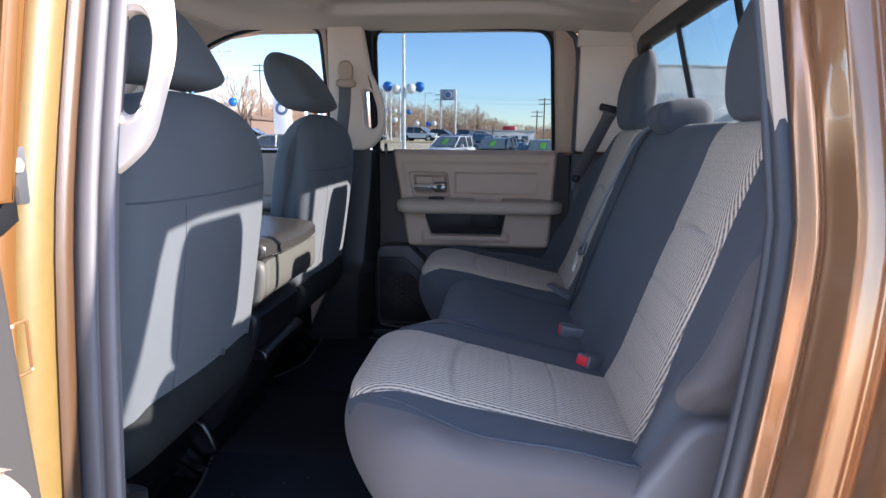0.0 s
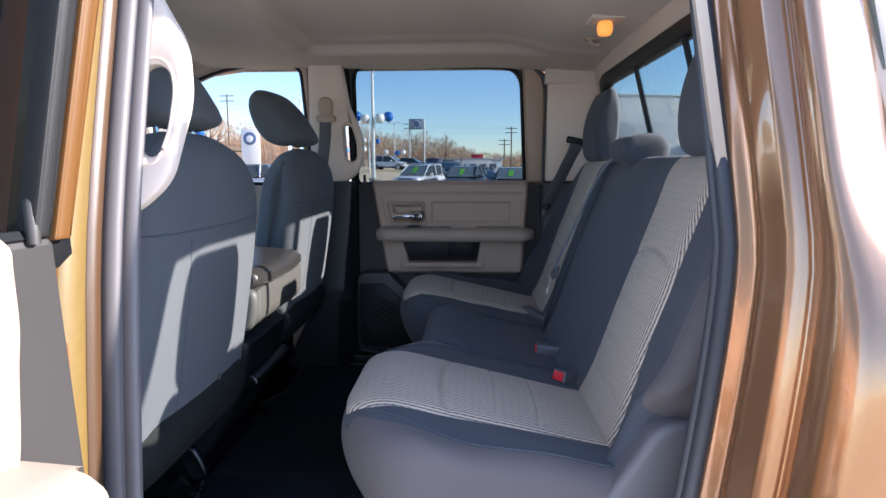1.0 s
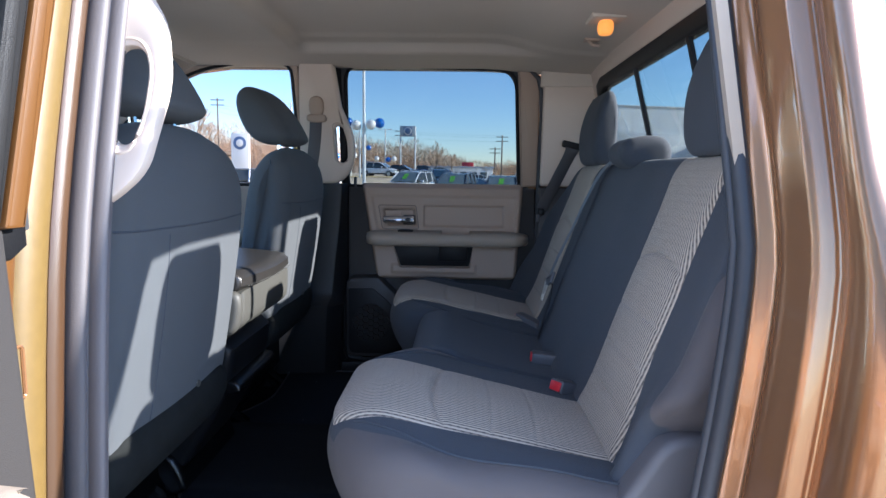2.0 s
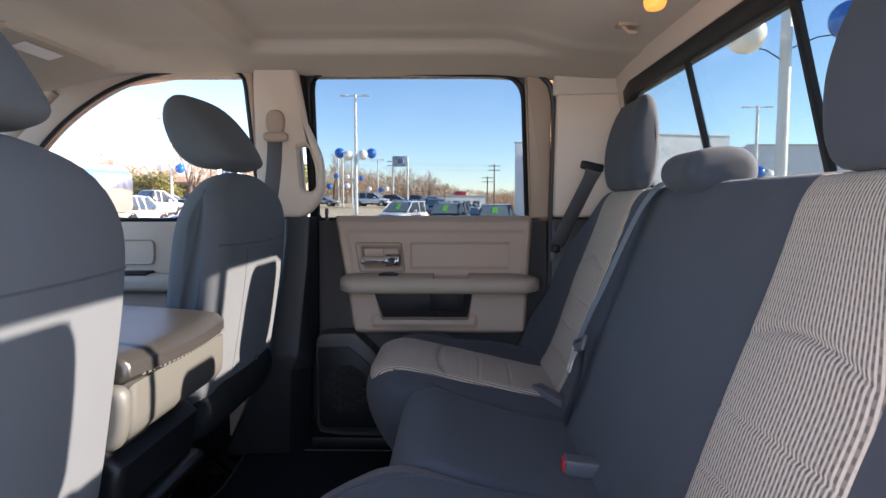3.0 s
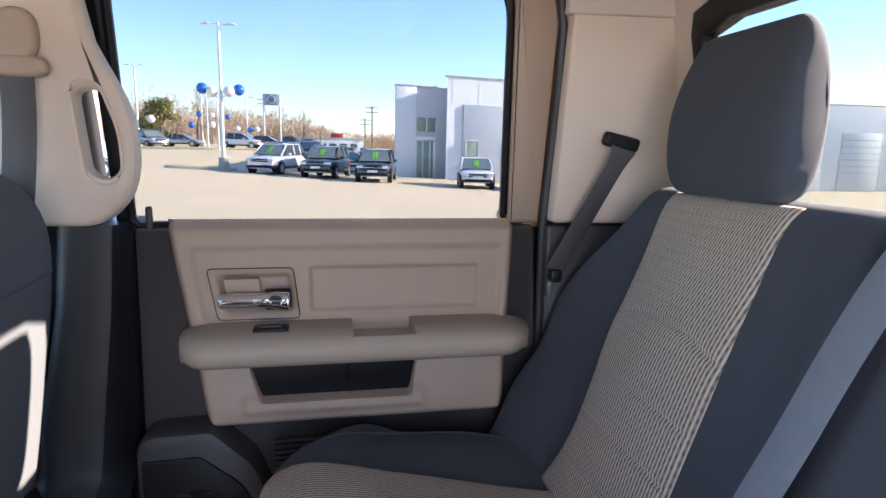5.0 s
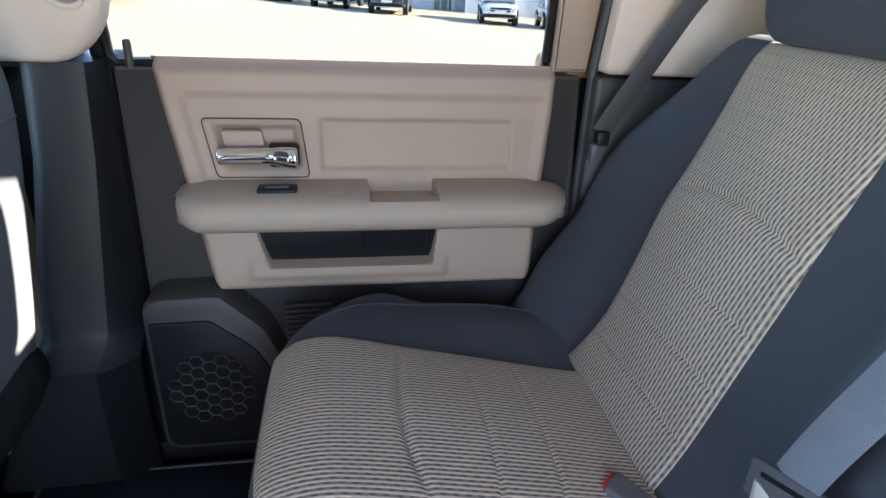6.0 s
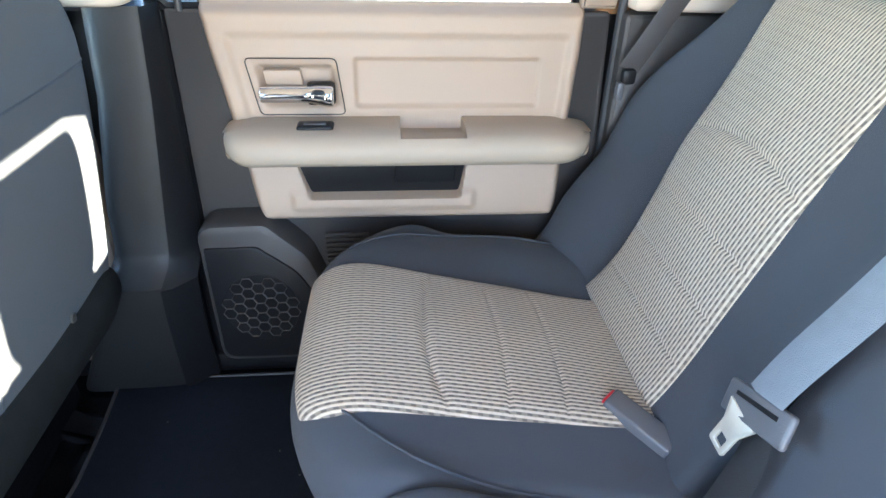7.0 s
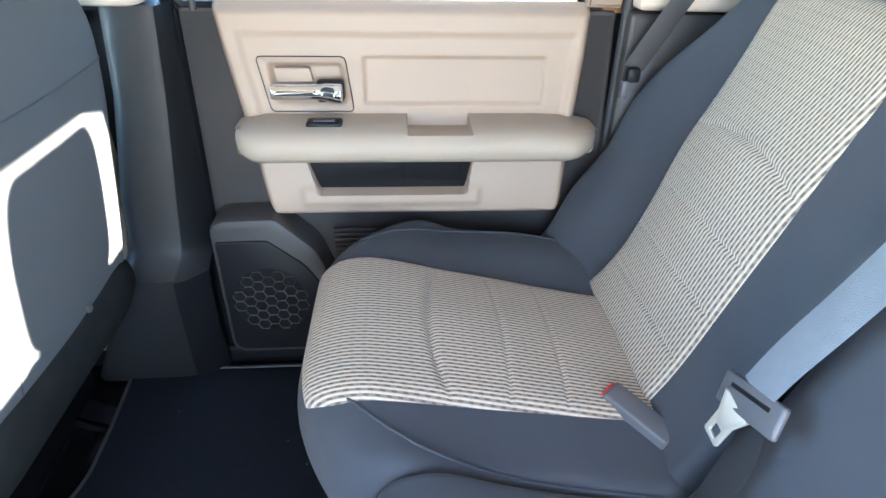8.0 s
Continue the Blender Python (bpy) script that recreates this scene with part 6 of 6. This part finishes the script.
        for yy in (-L / 2 + 0.85, L / 2 - 0.85):
            wh = part("wheel", tube([(s * (w2 - 0.22), yy, 0.36), (s * (w2 + 0.01), yy, 0.36)], 0.36, 20), M_TYRE, e)
            part("rim", tube([(s * (w2 - 0.02), yy, 0.36), (s * (w2 + 0.018), yy, 0.36)], [0.25, 0.23], 16), M_RIM, wh)
            part("wheel_arch", tube([(s * (w2 - 0.02), yy + 0.43 * math.cos(t), 0.36 + 0.43 * math.sin(t)) for t in (math.pi * k / 10 for k in range(11))], 0.03, 5), M_BLACK, e)
        if not sedan and not truck:
            part("roof_rail", tube([(s * w2 * 0.72, -L / 2 + nose + 1.0, H + 0.01), (s * w2 * 0.72, -L / 2 + nose + 1.1, H + 0.06), (s * w2 * 0.72, back - 0.65, H + 0.06), (s * w2 * 0.72, back - 0.5, H)], 0.022, 6), M_RIM, e)
        part("headlight", rbox(s * (w2 - 0.36) - 0.22, s * (w2 - 0.36) + 0.22, -L / 2 - 0.03, -L / 2 + 0.2, belt - 0.30, belt - 0.15, 0.05), M_LIGHTG, e)
        part("tail_light", rbox(s * (w2 - 0.25) - 0.15, s * (w2 - 0.25) + 0.15, L / 2 - 0.16, L / 2 + 0.01, belt - 0.28, belt - 0.08, 0.03), M_TAIL, e)
        part("door_mirror", rbox(s * (w2 + 0.10) - 0.10, s * (w2 + 0.10) + 0.10, -L / 2 + nose + 0.45, -L / 2 + nose + 0.62, belt, belt + 0.16, 0.04), paint, e)
        if truck:
            part("bed_wall", rbox(s * (w2 - 0.09) - 0.04, s * (w2 - 0.09) + 0.04, back, L / 2 - 0.05, belt - 0.1, belt + 0.10, 0.02), paint, e)
    part("grille", rbox(-w2 * 0.52, w2 * 0.52, -L / 2 - 0.045, -L / 2 + 0.1, belt - 0.34, belt - 0.16, 0.02), M_BLACK, e)
    part("lower_intake", rbox(-w2 * 0.75, w2 * 0.75, -L / 2 - 0.05, -L / 2 + 0.1, 0.36, 0.52, 0.03), M_BLACK, e)
    part("chrome_strip", rbox(-w2 * 0.6, w2 * 0.6, -L / 2 - 0.06, -L / 2, belt - 0.27, belt - 0.24, 0.01), M_CHROME, e)
    part("number_plate", rbox(-0.26, 0.26, -L / 2 - 0.065, -L / 2, 0.55, 0.67, 0.005), M_BALLW, e)
    if sticker:
        for q in (-0.075, 0.075):
            part("windscreen_sticker", loft([[f0.lerp(f1, t) + lift * (1 - 0.25 * t) + Vector((q + u, -0.004, 0.006 + d)) for u, d in ((-0.062, 0), (0.062, 0), (0.062, 0.008), (-0.062, 0.008))] for t in (0.22, 0.80)]), M_LIME, e, "lime-green price marking")
    e.matrix_basis = Matrix.Translation((*at, ground_z(*at))) @ Matrix.Rotation(radians(turn), 4, "Z")
    return e


P_WHITE = mat("white_car_paint", (0.75, 0.76, 0.78), 0.25, 0, 0.03, 2, 0, 20, coat=0.8)
P_GREY = mat("graphite_car_paint", (0.055, 0.06, 0.068), 0.25, 0.4, 0.05, 2, 0, 20, coat=0.8)
P_BLACK = mat("black_car_paint", (0.02, 0.022, 0.027), 0.2, 0.2, 0.05, 2, 0, 20, coat=0.9)
P_SILVER = mat("silver_car_paint", (0.42, 0.44, 0.47), 0.25, 0.5, 0.05, 2, 0, 20, coat=0.8)
P_BLUE = mat("blue_car_paint", (0.06, 0.11, 0.2), 0.25, 0.3, 0.05, 2, 0, 20, coat=0.8)
vehicle("suv", (-2.9, 36.3), -20, P_WHITE, "white parked suv with lime-green windscreen marking")
vehicle("suv", (0.0, 34.4), -15, P_GREY, "graphite parked suv with lime-green windscreen marking")
vehicle("suv", (2.7, 32.4), -10, P_BLACK, "black parked suv with lime-green windscreen marking")
vehicle("hatchback", (7.8, 30.4), -10, P_WHITE, "white parked hatchback by the showroom", 4.2, 1.8, 1.6)
vehicle("hatchback", (10.7, 29.6), -10, P_WHITE, "white parked hatchback by the showroom", 4.2, 1.8, 1.6)
vehicle("minivan", (-17.3, 63), 40, P_SILVER, "silver minivan on the far side of the verge", 4.9, 1.95, 1.75, sticker=False)
vehicle("sedan", (-9.85, 24.6), 275, P_SILVER, "silver car parked across the lot", 4.7, 1.85, 1.45, sedan=True, sticker=False)
vehicle("suv", (-9.5, 70), 75, P_WHITE, "distant white suv across the verge", sticker=False)
vehicle("sedan", (-7.0, 71), 80, P_BLACK, "distant black car across the verge", 4.6, 1.85, 1.5, sedan=True, sticker=False)
vehicle("sedan", (1.2, 44.0), 15, P_BLUE, "blue parked car behind the suvs", 4.6, 1.85, 1.5, sedan=True, sticker=False)
vehicle("sedan", (4.0, 44.5), 15, P_SILVER, "silver parked car behind the suvs", 4.6, 1.85, 1.5, sedan=True, sticker=False)
vehicle("suv", (-1.5, 50.0), 15, P_BLACK, "black parked suv in the second row", sticker=False)
vehicle("pickup", (-19.5, 36.0), 150, P_WHITE, "white pickup parked beyond the front window", 5.6, 1.95, 1.85, truck=True, sticker=False)
vehicle("sedan", (-13.6, 23.5), 185, P_WHITE, "white car with red tail lights outside", 4.7, 1.85, 1.5, sedan=True, sticker=False)
vehicle("sedan", (-16.4, 27.5), 185, P_BLUE, "blue car with red tail lights outside", 4.7, 1.85, 1.5, sedan=True, sticker=False)
for k, (px, py, pm) in enumerate(((-29, 66, P_BLACK), (-33, 67, P_WHITE), (-37, 68, P_SILVER), (-17, 75, P_SILVER), (3.5, 96, P_WHITE), (-3.0, 98, P_SILVER), (-5.8, 99, P_BLUE), (6.4, 97, P_BLACK))):
    vehicle("sedan", (px, py), 85 + 6 * (k % 3), pm, "distant car parked along the road", 4.6, 1.85, 1.5, sedan=True, sticker=False)


# ---- trees ----
def bare_tree(x, y, h, seed, label):
    rng = random.Random(seed)
    z = ground_z(x, y)
    e = thing("tree", (x, y, z), label, "tree", "bare trees")
    trunk, twigs = [], []

    def grow(p, d, length, rad, depth):
        q = p + d * length
        mid = (p + q) / 2 + Vector((rng.uniform(-1, 1), rng.uniform(-1, 1), 0)) * length * 0.06
        (trunk if depth < 2 else twigs).append(tube([p, mid, q], [rad, rad * 0.85, rad * 0.65], 6 if depth < 2 else 3, caps=False))
        if depth >= 5:
            return
        for _ in range(3 if depth < 4 else 4):
            nd = (d + Vector((rng.uniform(-1, 1), rng.uniform(-1, 1), rng.uniform(-0.15, 0.7))) * 0.62).normalized()
            grow(p + (q - p) * rng.uniform(0.55, 1.0), nd, length * rng.uniform(0.58, 0.8), max(0.012, rad * 0.55), depth + 1)

    grow(Vector((x, y, z)), Vector((0, 0, 1)), h * 0.30, h * 0.022, 0)
    part("trunk", join(*trunk), M_BARK, e)
    part("crown", join(*twigs), M_TWIG, e, "bare winter twigs")


def green_tree(x, y, h, w, seed, label):
    rng = random.Random(seed)
    z = ground_z(x, y)
    e = thing("tree", (x, y, z), label, "tree", "evergreens")
    part("trunk", tube([(x, y, z), (x, y, z + h * 0.8)], [h * 0.03, h * 0.01], 8), M_BARK, e)
    verts, faces = [], []
    clumps = []
    for _ in range(34):
        t = rng.uniform(0.05, 0.95)
        r = w * math.sin(math.pi * (0.16 + 0.80 * t)) ** 0.8 * rng.uniform(0.35, 0.95)
        a = rng.uniform(0, 2 * math.pi)
        clumps.append((Vector((x + r * math.cos(a), y + r * math.sin(a), z + h * (0.08 + 0.86 * t))), w * rng.uniform(0.22, 0.42)))
    for _ in range(3600):
        c0, cr = rng.choice(clumps)
        q = Vector((rng.gauss(0, 1), rng.gauss(0, 1), rng.gauss(0, 0.8))).normalized() * cr * rng.uniform(0.5, 1.1)
        c = c0 + q
        u = Vector((rng.uniform(-1, 1), rng.uniform(-1, 1), rng.uniform(-0.6, 0.6))).normalized() * rng.uniform(0.10, 0.26)
        v = Vector((rng.uniform(-1, 1), rng.uniform(-1, 1), rng.uniform(-0.6, 0.6))).normalized() * rng.uniform(0.08, 0.20)
        o = len(verts)
        verts += [c - u, c + v, c + u, c - v]
        faces.append((o, o + 1, o + 2, o + 3))
    part("crown", (verts, faces), M_PINE, e)


bare_tree(-3.8, 100, 7.0, 3, "rounded bare winter tree across the road")
bare_tree(-1.2, 104, 6.0, 5, "bare winter tree across the road")
bare_tree(-21.7, 108, 12.5, 7, "tall bare winter tree on the skyline")
bare_tree(-24.5, 54, 9.0, 9, "bare tree beyond the front window")
bare_tree(-31, 70, 10.0, 11, "bare tree beyond the front window")
bare_tree(-36, 62, 8.0, 12, "bare tree beyond the front window")
green_tree(-20.5, 80, 5.9, 2.6, 2, "dense green evergreen beside the road")
green_tree(-38, 75, 4.4, 3.4, 6, "low evergreen by the road")
green_tree(-46, 80, 4.6, 4.0, 8, "low evergreen by the road")

woods = thing("far_woods", (0, 150, 0), "brown leafless woods along the horizon", "woods", kind="stuff")
rng = random.Random(20)
# russet twigs, lightened for haze as well
M_TWIG2 = mat("russet_twigs", (0.45, 0.30, 0.19), 1.0, 0, 0.3, 0.5, 0.1, 10)
for shade, trees in ((M_TWIG, 430), (M_TWIG2, 330)):
    wv, wf = [], []
    for _ in range(trees):
        az = rng.uniform(-1.1, 0.8)
        dist = rng.uniform(118, 165)
        cx, cy = dist * math.sin(az), dist * math.cos(az)
        tall = (4.7 + 3.2 * smooth(0.02, -0.12, az) + 1.9 * smooth(-0.12, -0.32, az)) * rng.uniform(0.65, 1.1)
        wide = tall * rng.uniform(0.28, 0.42)
        gz = ground_z(cx, cy)
        o = len(wv)
        wv += [(cx - 0.14, cy, gz), (cx + 0.14, cy, gz), (cx, cy, gz + tall * 0.8)]
        wf.append((o, o + 1, o + 2))
        for _ in range(300):
            t = rng.random()
            a = rng.uniform(0, 2 * math.pi)
            rr = wide * math.sqrt(rng.random()) * math.sin(math.pi * (0.12 + 0.80 * t)) ** 0.7
            p = Vector((cx + rr * math.cos(a), cy + rr * math.sin(a), gz + tall * (0.22 + 0.75 * t)))
            d = Vector((math.cos(a) * 0.7 + rng.uniform(-0.5, 0.5), math.sin(a) * 0.7 + rng.uniform(-0.5, 0.5), rng.uniform(0.2, 1.3))).normalized() * rng.uniform(0.4, 1.2)
            w = Vector((rng.uniform(-1, 1), rng.uniform(-1, 1), 0)).normalized() * rng.uniform(0.02, 0.06)
            o = len(wv)
            wv += [p - w, p + w, p + d]
            wf.append((o, o + 1, o + 2))
    part("twig_mass", (wv, wf), shade, woods)
hill = thing("far_hill", (0, 190, 0), "low brown wooded rise on the horizon", "hill", kind="structure")
hvv, hff = [], []
for i in range(181):
    az = -1.25 + 2.2 * i / 180
    top = 4.4 + 3.6 * smooth(0.02, -0.12, az) + 2.4 * smooth(-0.12, -0.32, az) + 0.5 * math.sin(az * 31) + 0.35 * math.sin(az * 83) + 0.3 * math.sin(az * 190)
    for r, z in ((176, -0.5), (184, top * 0.6), (196, top), (240, top * 0.6)):
        hvv.append((r * math.sin(az), r * math.cos(az), z))
for i in range(180):
    for j in range(3):
        a = i * 4 + j
        hff.append((a, a + 1, a + 5, a + 4))
# haze over the far woods is mixed into this brown
M_RISE = mat("hazy_brown_woods", (0.40, 0.30, 0.215), 1.0, 0, 0.5, 0.35, 0.4, 3)
part("slope", (hvv, hff), M_RISE, hill)
